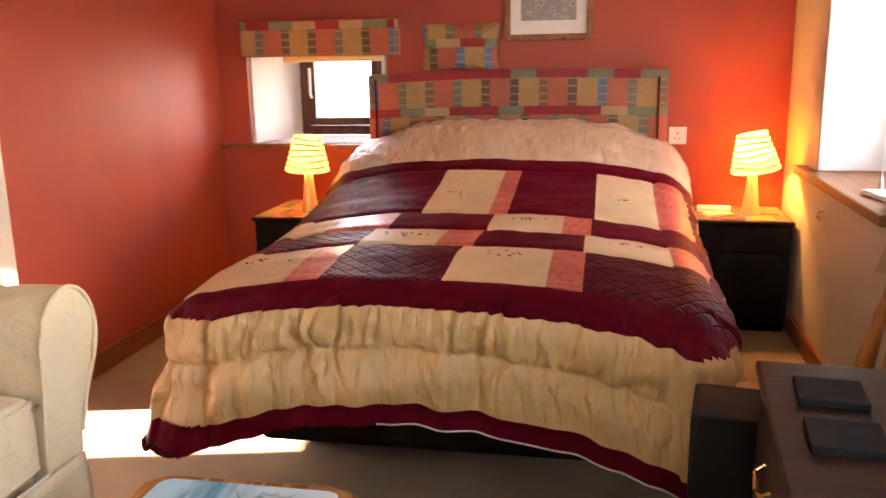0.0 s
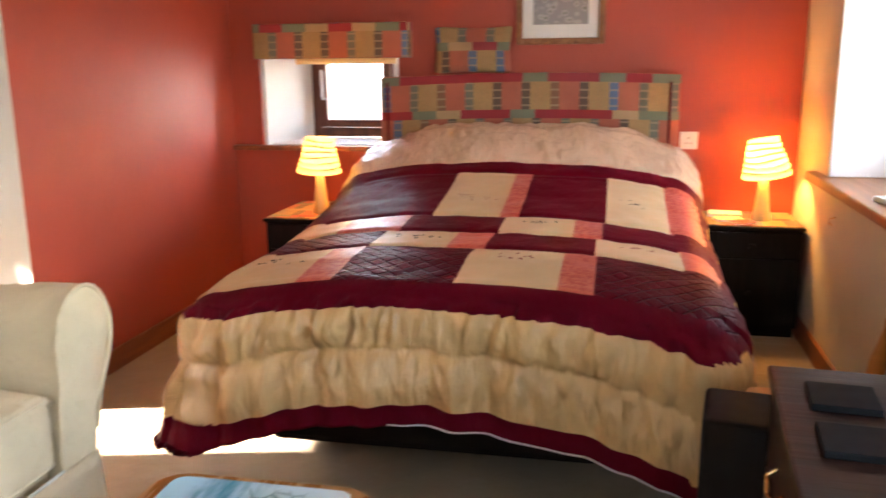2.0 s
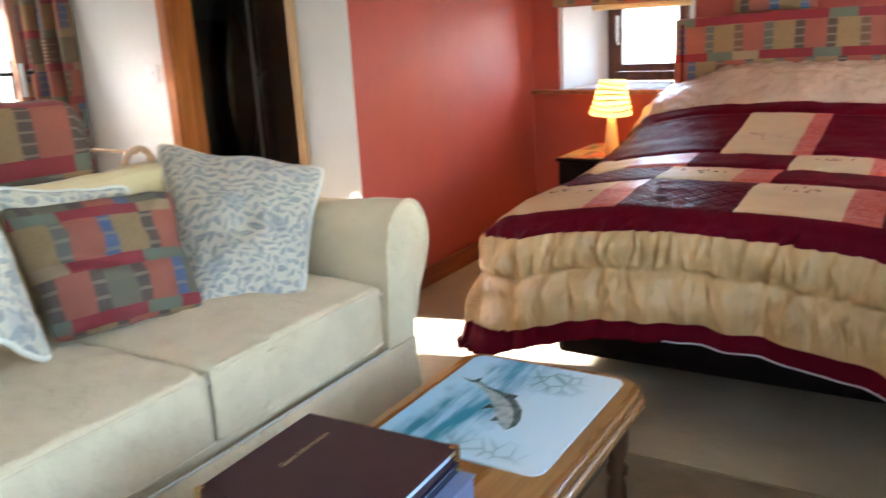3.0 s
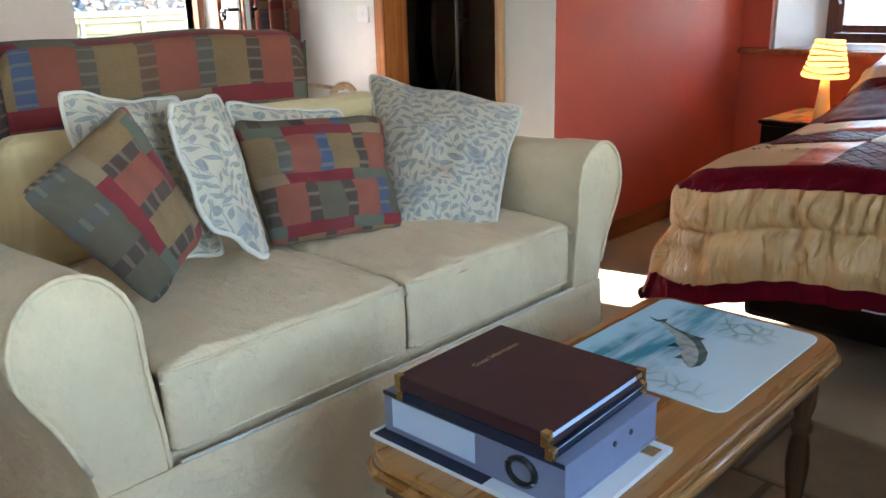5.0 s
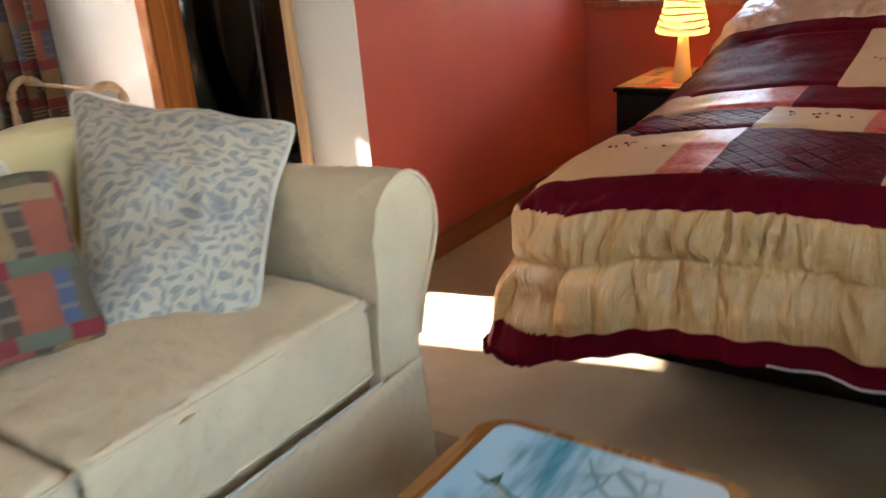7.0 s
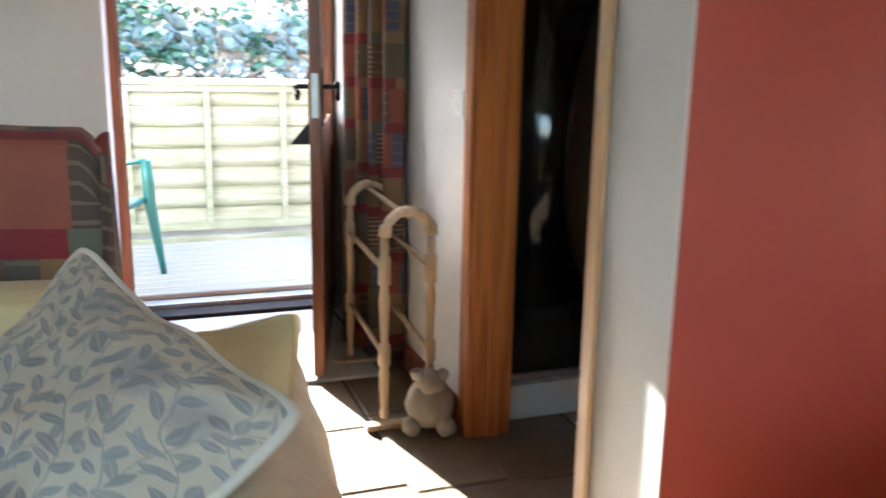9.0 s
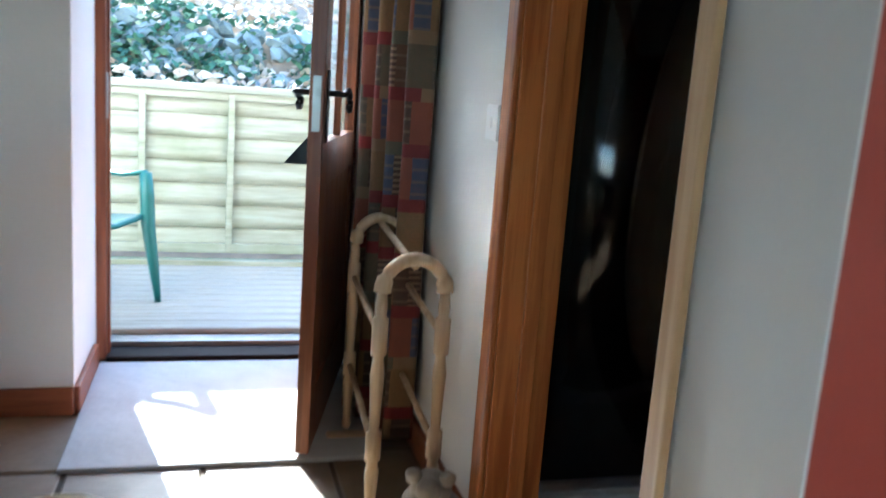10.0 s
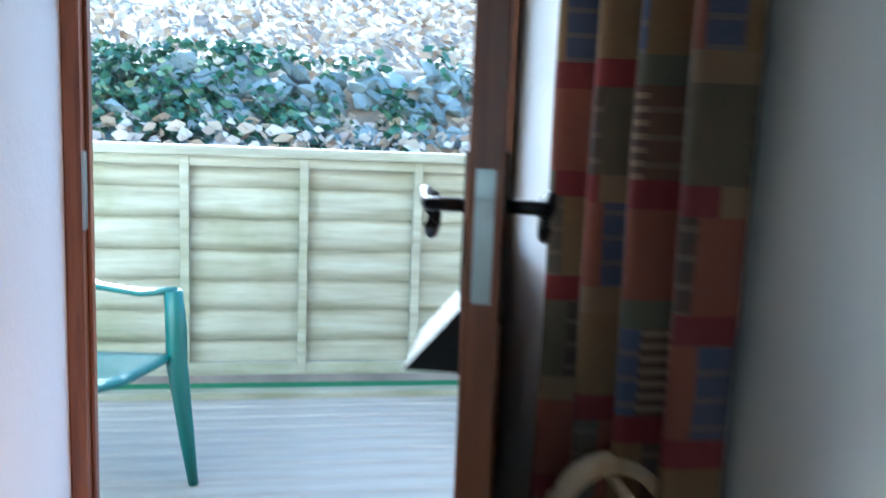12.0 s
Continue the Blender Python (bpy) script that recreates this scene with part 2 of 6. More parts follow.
# paler pine colour for the right side of the bathroom doorway
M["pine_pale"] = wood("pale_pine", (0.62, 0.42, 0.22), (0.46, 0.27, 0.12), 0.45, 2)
M["beech"] = wood("pale_turned_wood", (0.62, 0.46, 0.29), (0.46, 0.31, 0.17), 0.5, 2)
M["skirt"] = wood("stained_skirting", (0.32, 0.10, 0.035), (0.20, 0.055, 0.02), 0.4, 1)
M["sillwood"] = wood("brown_sill_wood", (0.34, 0.14, 0.05), (0.20, 0.075, 0.025), 0.4, 1)
M["frame"] = wood("dark_window_frame", (0.16, 0.045, 0.022), (0.08, 0.022, 0.012), 0.4, 2)
M["doorwood"] = wood("stained_door_wood", (0.30, 0.10, 0.035), (0.15, 0.045, 0.018), 0.38, 2)
M["oak"] = wood("honey_table_wood", (0.46, 0.22, 0.06), (0.30, 0.125, 0.03), 0.28, 1, coat=0.4)
M["darkwood"] = wood("dark_mahogany", (0.040, 0.014, 0.009), (0.017, 0.007, 0.005), 0.35, 0, coat=0.0, spec=0.2)
M["blackwood"] = wood("black_stained_wood", (0.011, 0.007, 0.007), (0.005, 0.004, 0.004), 0.6, 2, spec=0.12)
M["chairwood"] = wood("orange_pine", (0.56, 0.22, 0.05), (0.36, 0.12, 0.025), 0.35, 2)
M["legwood"] = wood("dark_turned_leg", (0.14, 0.06, 0.025), (0.07, 0.03, 0.012), 0.35, 2)
M["carpet"] = cloth("tan_carpet", (0.34, 0.25, 0.14), 0.95, 900.0, 0.18, 0.3, 0.25)
M["mat"] = cloth("grey_coir_mat", (0.58, 0.58, 0.56), 0.95, 700.0, 0.2, 0.1, 0.4)
M["sofa"] = cloth("cream_sofa_cover", (0.88, 0.68, 0.41), 0.88, 500.0, 0.16, 0.1, 0.9, 0.16)
M["piping"] = cloth("cream_piping", (0.74, 0.68, 0.55), 0.85, 500.0, 0.05)
M["yellow"] = cloth("pale_yellow_cushion", (0.76, 0.57, 0.28), 0.85, 500.0, 0.08)
M["patch"] = patchwork("patchwork_cloth", tone=1.2)
M["patch_big"] = patchwork("patchwork_throw", 0.14, mixed=1.0, tone=0.8)
# low tone: darkish cloth with the curtain's backlit shade put into its colour
M["patch_curtain_shaded"] = patchwork("patchwork_curtain_shaded", 0.10, mixed=1.0, tone=0.55)
M["patch_cushion"] = patchwork("patchwork_cushion", 0.078, mixed=1.0, tone=0.85)
M["leaf"] = leaf_cloth("leaf_cotton")
M["gold"] = metal("brass", (0.75, 0.5, 0.2), 0.25)
M["chrome"] = metal("chrome", (0.75, 0.75, 0.75), 0.15)
M["steel"] = metal("steel", (0.45, 0.45, 0.44), 0.35)
M["iron"] = metal("black_iron", (0.03, 0.03, 0.032), 0.4)
M["ivory"] = plain("ivory_ceramic", (0.80, 0.62, 0.30), 0.35)
M["plastic"] = plain("white_plastic", (0.80, 0.80, 0.78), 0.35)
M["tray"] = plain("white_acrylic", (0.75, 0.75, 0.73), 0.25)
M["green"] = plain("green_plastic", (0.008, 0.095, 0.085), 0.4)
M["black"] = plain("black_plastic", (0.01, 0.01, 0.011), 0.3)
M["slate"] = plain("black_slate", (0.010, 0.010, 0.011), 0.6, Specular_IOR_Level=0.15)
M["leather"] = plain("dark_brown_leather", (0.014, 0.008, 0.006), 0.6, Specular_IOR_Level=0.15)
M["maroon"] = plain("maroon_leatherette", (0.045, 0.012, 0.014), 0.42)
M["navy"] = plain("navy_board", (0.012, 0.016, 0.04), 0.4)
M["lilac"] = plain("grey_lilac_card", (0.22, 0.24, 0.34), 0.4)
M["paper"] = plain("pale_paper", (0.62, 0.72, 0.85), 0.7)
M["paper_white"] = plain("white_paper", (0.78, 0.78, 0.76), 0.7)
M["gilt"] = plain("gilt_print", (0.55, 0.42, 0.22), 0.35, Metallic=0.6)
M["red_print"] = plain("red_print", (0.30, 0.03, 0.03), 0.6)
M["brown_tile"] = plain("brown_bathroom_tile", (0.34, 0.25, 0.18), 0.25)
M["turf"] = plain("green_turf", (0.022, 0.13, 0.05), 0.9)


def glass(name, c=(1, 1, 1), rough=0.0, ior=1.1):
    n = Nodes(name)
    n.p.inputs["Transmission Weight"].default_value = 1.0
    n.p.inputs["IOR"].default_value = ior
    return n.done(c, rough)


M["glass"] = glass("window_glass")
M["shower_glass"] = glass("shower_glass", (0.88, 0.92, 0.88), 0.05, 1.4)


def satin(name, c, rough=0.3, lattice=False, bump=0.4, spec=0.45, dist=0.012, gather=0.0):
    n = Nodes(name)
    u, v, _ = n.split(n.coord("UV"))
    big = n.noise(3.5, 4, 0.6, n.coord("UV"))
    fine = n.noise(1.0, 5, 0.6, n.mapped(n.coord("UV"), (55, 16, 1)))
    col = n.mix(n.ramp(big, [(0.3, (0, 0, 0)), (0.75, (1, 1, 1))]), tuple(k * 0.82 for k in c), c)
    pull = n.noise(1.0, 3, 0.5, n.mapped(n.coord("UV"), (20, 2.5, 1)))
    ridge = n.math("ABSOLUTE", n.math("SUBTRACT", pull, 0.5))
    nor = n.bump(n.math("ADD", n.math("MULTIPLY_ADD", ridge, -gather, fine), n.math("MULTIPLY", big, 2.0)), bump, dist)
    if lattice:
        a = n.math("ABSOLUTE", n.math("SUBTRACT", n.math("FRACT", n.math("MULTIPLY", n.math("MULTIPLY_ADD", u, 1.0, v), 16.0)), 0.5))
        b = n.math("ABSOLUTE", n.math("SUBTRACT", n.math("FRACT", n.math("MULTIPLY", n.math("MULTIPLY_ADD", u, -1.0, v), 16.0)), 0.5))
        tuck = n.math("SMOOTH_MIN", a, b, 0.05)
        h = n.ramp(tuck, [(0.0, (0, 0, 0)), (0.13, (1, 1, 1))])
        nor = n.bump(h, 0.9, 0.012, nor)
        # crease shade in the tuck grooves, darkened into the colour
        col = n.mix(n.ramp(tuck, [(0.0, (1, 1, 1)), (0.07, (0, 0, 0))]), col, tuple(k * 0.35 for k in c))
    return n.done(col, rough, nor, Specular_IOR_Level=spec)


M["q_gold"] = satin("gold_satin", (0.80, 0.47, 0.19), 0.27, bump=0.8, spec=0.65, dist=0.016, gather=2.5)
M["q_cream"] = satin("cream_satin", (0.76, 0.51, 0.27), 0.45, bump=0.25)
M["q_pillow"] = satin("pale_satin", (0.72, 0.49, 0.32), 0.22, bump=0.9, spec=0.6)
M["q_burg"] = satin("burgundy_satin", (0.125, 0.003, 0.011), 0.5, spec=0.06)
M["q_tuck"] = satin("pintucked_burgundy", (0.125, 0.003, 0.012), 0.45, True, spec=0.08)
M["q_lining"] = satin("white_lining", (0.7, 0.66, 0.62), 0.5)


def brocade():
    n = Nodes("coral_brocade")
    k = n.noise(55, 3, 0.6, n.coord("UV"))
    col = n.ramp(k, [(0.42, (0.50, 0.055, 0.045)), (0.56, (0.62, 0.16, 0.10))])
    return n.done(col, 0.35, n.bump(k, 0.3, 0.004))


M["q_coral"] = brocade()


def flag_mat():
    n = Nodes("stone_flag")
    rnd = n.t.nodes.new("ShaderNodeObjectInfo").outputs["Random"]
    base = n.ramp(rnd, [(0.0, (0.17, 0.12, 0.075)), (0.5, (0.23, 0.165, 0.10)), (1.0, (0.28, 0.21, 0.14))])
    k = n.noise(7, 6, 0.65)
    col = n.mix(n.ramp(k, [(0.35, (0, 0, 0)), (0.7, (1, 1, 1))]), base, n.mix(0.5, base, (0.12, 0.085, 0.05)))
    return n.done(col, n.math("MULTIPLY_ADD", k, 0.3, 0.32), n.bump(n.noise(22, 6, 0.6), 0.3, 0.008))


M["flag"] = flag_mat()
M["grout"] = paint("floor_grout", (0.10, 0.075, 0.05), 0.9)


def placemat_mat():
    """A watercolour print: teal water streaks over pale blue, with outlined pebbles."""
    n = Nodes("printed_placemat")
    uv = n.coord("UV")
    u, v, _ = n.split(uv)
    soft = n.noise(5, 3, 0.5, uv)
    k = n.noise(1.0, 4, 0.55, n.mapped(uv, (9, 1.7, 1), (0, 0, -0.3)))
    uu = n.math("ADD", u, n.math("MULTIPLY", n.math("SUBTRACT", soft, 0.5), 0.35))
    zone = n.ramp(n.math("MULTIPLY_ADD", v, -0.10, uu), [(0.02, (0, 0, 0)), (0.14, (1, 1, 1)), (0.40, (1, 1, 1)), (0.52, (0, 0, 0))])
    base = n.mix(u, (0.44, 0.74, 0.86), (0.74, 0.84, 0.83))
    col = n.mix(n.math("MULTIPLY", zone, n.ramp(k, [(0.40, (0.12, 0.12, 0.12)), (0.60, (1, 1, 1))])), base, (0.03, 0.28, 0.37))
    peb = n.node("ShaderNodeTexVoronoi", Scale=10.0, Vector=uv)
    peb.feature = "DISTANCE_TO_EDGE"
    edge = n.ramp(peb.outputs["Distance"], [(0.0, (1, 1, 1)), (0.10, (0, 0, 0))])
    high = n.math("MULTIPLY", n.ramp(uu, [(0.40, (0, 0, 0)), (0.5, (1, 1, 1)), (0.72, (1, 1, 1)), (0.84, (0, 0, 0))]), n.ramp(v, [(0.68, (0, 0, 0)), (0.76, (1, 1, 1)), (0.92, (1, 1, 1)), (0.97, (0, 0, 0))]))
    low = n.math("MULTIPLY", n.ramp(v, [(0.02, (0, 0, 0)), (0.06, (1, 1, 1)), (0.13, (1, 1, 1)), (0.22, (0, 0, 0))]), n.ramp(u, [(0.3, (0, 0, 0)), (0.4, (0.7, 0.7, 0.7)), (0.75, (0.7, 0.7, 0.7)), (0.9, (0, 0, 0))]))
    stones = n.math("MAXIMUM", high, low)
    col = n.mix(n.math("MULTIPLY", stones, 0.4), col, (0.42, 0.60, 0.56))
    col = n.mix(n.math("MULTIPLY", n.math("MULTIPLY", edge, stones), 0.75), col, (0.08, 0.22, 0.22))
    return n.done(col, 0.28, None, Specular_IOR_Level=0.25)


M["placemat"] = placemat_mat()


def fish_mat(name, stops):
    n = Nodes(name)
    return n.done(n.ramp(n.noise(45, 4, 0.6), stops), 0.25, None, Coat_Weight=0.3)


M["fish"] = fish_mat("fish_flank_print", [(0.35, (0.26, 0.36, 0.33)), (0.6, (0.50, 0.60, 0.54))])
M["fish_back"] = fish_mat("fish_back_print", [(0.35, (0.04, 0.09, 0.08)), (0.65, (0.13, 0.22, 0.19))])


def shade_mat():
    n = Nodes("pleated_shade_cloth")
    n.p.inputs["Transmission Weight"].default_value = 0.0
    tr = n.node("ShaderNodeBsdfTranslucent", Color=(0.95, 0.72, 0.38, 1))
    mixer = n.t.nodes.new("ShaderNodeMixShader")
    mixer.inputs[0].default_value = 0.45
    n.done((0.80, 0.66, 0.42), 0.8)
    em = n.node("ShaderNodeEmission", Color=(1.0, 0.66, 0.26, 1), Strength=0.03)
    add = n.t.nodes.new("ShaderNodeAddShader")
    n.t.links.new(n.p.outputs[0], mixer.inputs[1])
    n.t.links.new(tr.outputs[0], mixer.inputs[2])
    n.t.links.new(mixer.outputs[0], add.inputs[0])
    n.t.links.new(em.outputs[0], add.inputs[1])
    n.t.links.new(add.outputs[0], n.t.nodes["Material Output"].inputs[0])
    return n.mat


M["shade"] = shade_mat()


def fence_mat():
    n = Nodes("weathered_fence_wood")
    rnd = n.t.nodes.new("ShaderNodeObjectInfo").outputs["Random"]
    k = n.noise(1.0, 6, 0.6, n.mapped(n.coord(), (20, 1.6, 20)))
    col = n.ramp(k, [(0.3, (0.19, 0.19, 0.14)), (0.6, (0.34, 0.35, 0.28)), (0.8, (0.44, 0.45, 0.38))])
    col = n.mix(n.math("MULTIPLY", n.ramp(n.noise(2.2, 4), [(0.5, (0, 0, 0)), (0.7, (1, 1, 1))]), 0.5), col, (0.12, 0.14, 0.05))
    return n.done(n.mix(n.math("MULTIPLY", rnd, 0.25), col, (0.22, 0.21, 0.15)), 0.85, n.bump(k, 0.4, 0.006))


M["fence"] = fence_mat()


def deck_mat():
    n = Nodes("grooved_deck_board")
    x, y, z = n.split(n.coord())
    g = n.math("SINE", n.math("MULTIPLY", x, 420.0))
    k = n.noise(1.0, 5, 0.6, n.mapped(n.coord(), (14, 1.2, 14)))
    col = n.ramp(k, [(0.3, (0.26, 0.24, 0.20)), (0.7, (0.42, 0.40, 0.35))])
    return n.done(col, 0.8, n.bump(g, 0.7, 0.004))


M["deck"] = deck_mat()


def leafy(name, stops, rough=0.5):
    n = Nodes(name)
    rnd = n.t.nodes.new("ShaderNodeNewGeometry").outputs["Random Per Island"]
    return n.done(n.ramp(rnd, stops), rough)


M["ivy"] = leafy("ivy_leaf", [(0.0, (0.02, 0.055, 0.03)), (0.5, (0.05, 0.12, 0.06)), (0.9, (0.12, 0.20, 0.11)), (1.0, (0.35, 0.36, 0.2))])
M["bracken"] = leafy("dry_bracken", [(0.0, (0.30, 0.20, 0.13)), (0.4, (0.48, 0.36, 0.26)), (1.0, (0.62, 0.52, 0.40))], 0.8)
M["earth"] = paint("hillside_earth", (0.36, 0.27, 0.19), 0.9, 0.45, 0.8, 2.0)


def slate_mat():
    n = Nodes("bank_slate_stone")
    rnd = n.t.nodes.new("ShaderNodeObjectInfo").outputs["Random"]
    base = n.ramp(rnd, [(0.0, (0.10, 0.125, 0.14)), (0.5, (0.19, 0.22, 0.235)), (1.0, (0.33, 0.36, 0.36))])
    k = n.noise(9, 6, 0.65)
    col = n.mix(n.ramp(k, [(0.4, (0, 0, 0)), (0.7, (0.7, 0.7, 0.7))]), base, (0.30, 0.32, 0.22))
    return n.done(col, 0.75, n.bump(n.noise(30, 6, 0.6), 0.5, 0.01))


M["stone"] = slate_mat()
M["wool"] = cloth("grey_wool", (0.50, 0.44, 0.36), 0.95, 300.0, 0.45, 0.3, 0.9)


# ---- shapes ----
def add_box(bm, x0, x1, y0, y1, z0, z1, m=None, bevel=0.0, seg=2):
    r = bmesh.ops.create_cube(bm, size=1.0)
    vs = r["verts"]
    bmesh.ops.transform(bm, verts=vs, matrix=Matrix.Translation(((x0 + x1) / 2, (y0 + y1) / 2, (z0 + z1) / 2)) @ Matrix.Diagonal((x1 - x0, y1 - y0, z1 - z0, 1)))
    if bevel:
        es = list({e for v in vs for e in v.link_edges})
        out = bmesh.ops.bevel(bm, geom=es, offset=bevel, segments=seg, affect="EDGES", profile=0.6)
        vs = list({v for f in out["faces"] for v in f.verts} | {v for v in vs if v.is_valid})
    if m is not None:
        bmesh.ops.transform(bm, verts=vs, matrix=m)
    return vs


def box_bm(*a, **k):
    bm = bmesh.new()
    add_box(bm, *a, **k)
    return bm


def link(name, bm, mat, smooth=False, parent=None, label="", m=None):
    me = bpy.data.meshes.new(name)
    bmesh.ops.recalc_face_normals(bm, faces=bm.faces)
    bm.to_mesh(me)
    bm.free()
    for k in mat if isinstance(mat, (list, tuple)) else [mat]:
        me.materials.append(k)
    if smooth:
        for p in me.polygons:
            p.use_smooth = True
    ob = new(name, me)
    if parent is not None:
        ob.parent = parent
    if m is not None:
        ob.matrix_local = m
    if label:
        ob["label"] = label
    return ob


def part(name, bm, mat, parent, label="", smooth=False, m=None):
    return link(name, bm, mat, smooth, parent, label, m)


def thing(name, m, label, category, group="", kind=""):
    ob = new(name)
    ob.matrix_world = m
    ob.empty_display_size = 0.1
    return tagged(ob, label, category, group, kind)


def structure(name, bm, mat, label, category, smooth=False):
    return tagged(link(name, bm, mat, smooth), label, category, kind="structure")


def boxes(*list_of):
    bm = bmesh.new()
    for b in list_of:
        add_box(bm, *b)
    return bm


def lathe(profile, seg=20, axis="z"):
    """A turned body from (radius, height) pairs."""
    bm = bmesh.new()
    rings = []
    for r, h in profile:
        rings.append([bm.verts.new((r * math.cos(2 * math.pi * i / seg), r * math.sin(2 * math.pi * i / seg), h)) for i in range(seg)])
    for a, b in zip(rings, rings[1:]):
        for i in range(seg):
            bm.faces.new((a[i], a[(i + 1) % seg], b[(i + 1) % seg], b[i]))
    for ring in (rings[0], rings[-1]):
        bm.faces.new(ring)
    return bm


def tube(points, radius, seg=10, flat=1.0):
    """A rod swept along points; radius may be a list."""
    bm = bmesh.new()
    pts = [Vector(p) for p in points]
    rs = radius if isinstance(radius, (list, tuple)) else [radius] * len(pts)
    rings = []
    for i, p in enumerate(pts):
        d = (pts[min(i + 1, len(pts) - 1)] - pts[max(i - 1, 0)]).normalized()
        a = d.cross(Vector((0, 0, 1)) if abs(d.z) < 0.9 else Vector((1, 0, 0))).normalized()
        b = d.cross(a)
        rings.append([bm.verts.new(p + (a * math.cos(t) + b * math.sin(t) * flat) * rs[i]) for t in (2 * math.pi * k / seg for k in range(seg))])
    for a, b in zip(rings, rings[1:]):
        for i in range(seg):
            bm.faces.new((a[i], a[(i + 1) % seg], b[(i + 1) % seg], b[i]))
    bm.faces.new(rings[0])
    bm.faces.new(rings[-1])
    return bm


def sheet(nu, nv, f, uv=None, pick=None, close=False):
    """A grid of faces through f(u, v), u and v from 0 to 1, with uv and a material pick per face."""
    bm = bmesh.new()
    layer = bm.loops.layers.uv.new("UVMap")
    grid = [[bm.verts.new(f(i / nu, j / nv)) for i in range(nu + 1)] for j in range(nv + 1)]
    for j in range(nv):
        for i in range(nu):
            face = bm.faces.new((grid[j][i], grid[j][i + 1], grid[j + 1][i + 1], grid[j + 1][i]))
            face.smooth = True
            cs = ((i, j), (i + 1, j), (i + 1, j + 1), (i, j + 1))
            for loop, (a, b) in zip(face.loops, cs):
                loop[layer].uv = uv(a / nu, b / nv) if uv else (a / nu, b / nv)
            if pick:
                face.material_index = pick((i + 0.5) / nu, (j + 0.5) / nv)
    return bm


def box_uv(bm):
    """UVs in metres, by the main direction of each face."""
    layer = bm.loops.layers.uv.verify()
    bm.normal_update()
    for f in bm.faces:
        n = f.normal
        k = max(range(3), key=lambda i: abs(n[i]))
        a, b = ((1, 2), (0, 2), (0, 1))[k]
        for lp in f.loops:
            lp[layer].uv = (lp.vert.co[a], lp.vert.co[b])
    return bm


# ---- structure ----
T = 0.62
structure("wall_north", boxes((-0.1, 0.17, YB, YB + T, 0, CEIL), (0.98, W + 0.5, YB, YB + T, 0, CEIL), (0.17, 0.98, YB, YB + T, 0, 0.86), (0.17, 0.98, YB, YB + T, 1.50, CEIL)), M["red"], "terracotta red painted wall behind the bed", "wall")
structure("wall_red", boxes((-0.1, 0, 0, YB, 0, CEIL)), M["red"], "terracotta red painted side wall beside the bed", "wall")
structure("wall_east", boxes((W, W + 0.5, 1.16, YB, 0, CEIL), (W, W + 0.5, YS, -3.05, 0, CEIL), (W, W + 0.5, -1.65, 0.23, 0, CEIL), (W, W + 0.5, -3.05, -1.65, 0, 0.9), (W, W + 0.5, -3.05, -1.65, 2.0, CEIL), (W, W + 0.5, 0.23, 1.16, 0, 0.79), (W, W + 0.5, 0.23, 1.16, 1.80, CEIL)), M["cream"], "cream painted wall with two deep window recesses", "wall")
structure("wall_bathroom", boxes((-2.9, -1.11, 0, 0.1, 0, CEIL), (-0.30, -0.002, 0, 0.1, 0, CEIL), (-1.11, -0.30, 0, 0.1, 2.06, CEIL)), M["white"], "white painted wall with the bathroom doorway", "wall")
structure("wall_white_end", boxes((-0.1, -0.0, -0.004, 0.0, 0, CEIL)), M["white"], "white painted end of the partition wall", "wall")
structure("wall_west", boxes((-2.9, -2.22, YS, -1.14, 0, CEIL), (-2.9, -2.22, -0.12, 0, 0, CEIL), (-2.9, -2.22, -1.14, -0.12, 2.06, CEIL)), M["white"], "thick white painted wall round the front door", "wall")
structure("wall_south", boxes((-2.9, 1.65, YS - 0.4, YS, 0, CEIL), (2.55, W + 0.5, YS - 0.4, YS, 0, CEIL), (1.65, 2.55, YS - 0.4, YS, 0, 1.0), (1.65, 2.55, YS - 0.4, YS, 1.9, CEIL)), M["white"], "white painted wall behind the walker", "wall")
structure("ceiling", boxes((-2.9, W + 0.5, YS - 0.4, YB + T, CEIL, CEIL + 0.15)), M["ceiling"], "white painted ceiling", "ceiling")
structure("bathroom_wall", boxes((-2.9, -0.1, YB, YB + 0.2, 0, CEIL), (-2.9, -2.15, 0.1, YB, 0, CEIL)), M["brown_tile"], "dark brown tiled bathroom wall", "wall")
floor = structure("floor", boxes((-2.9, W + 0.5, YS - 0.4, YB + T, -0.12, -0.008)), M["grout"], "stone flagged floor with dark joints", "floor")
structure("carpet", box_bm(0.0, W, -0.72, YB, -0.008, 0.004), M["carpet"], "tan fitted carpet round the bed", "carpet")
structure("door_mat", box_bm(-2.74, -1.75, -1.12, -0.14, -0.004, 0.012, bevel=0.004), M["mat"], "grey ribbed mat inside the front door", "mat")
for n, b in (("baseboard_1", (0.0, 0.02, 0.0, YB, 0.004, 0.10)), ("baseboard_2", (W - 0.02, W, -0.7, YB, 0.004, 0.10)), ("baseboard_3", (0.02, W - 0.02, YB - 0.02, YB, 0.004, 0.10)), ("baseboard_4", (-2.22, -2.2, YS, -1.14, 0, 0.10)), ("baseboard_5", (-2.2, -1.16, -0.02, 0.0, 0, 0.10)), ("baseboard_6", (-2.72, -2.22, -1.14, -1.12, 0, 0.10)), ("baseboard_7", (W - 0.02, W, YS, -0.72, 0, 0.10)), ("baseboard_8", (-2.2, W - 0.02, YS, YS + 0.02, 0, 0.10)), ("baseboard_9", (-0.27, 0.0, -0.02, -0.005, 0, 0.10))):
    structure(n, box_bm(*b, bevel=0.006), M["skirt"], "brown stained wooden skirting board", "skirting")


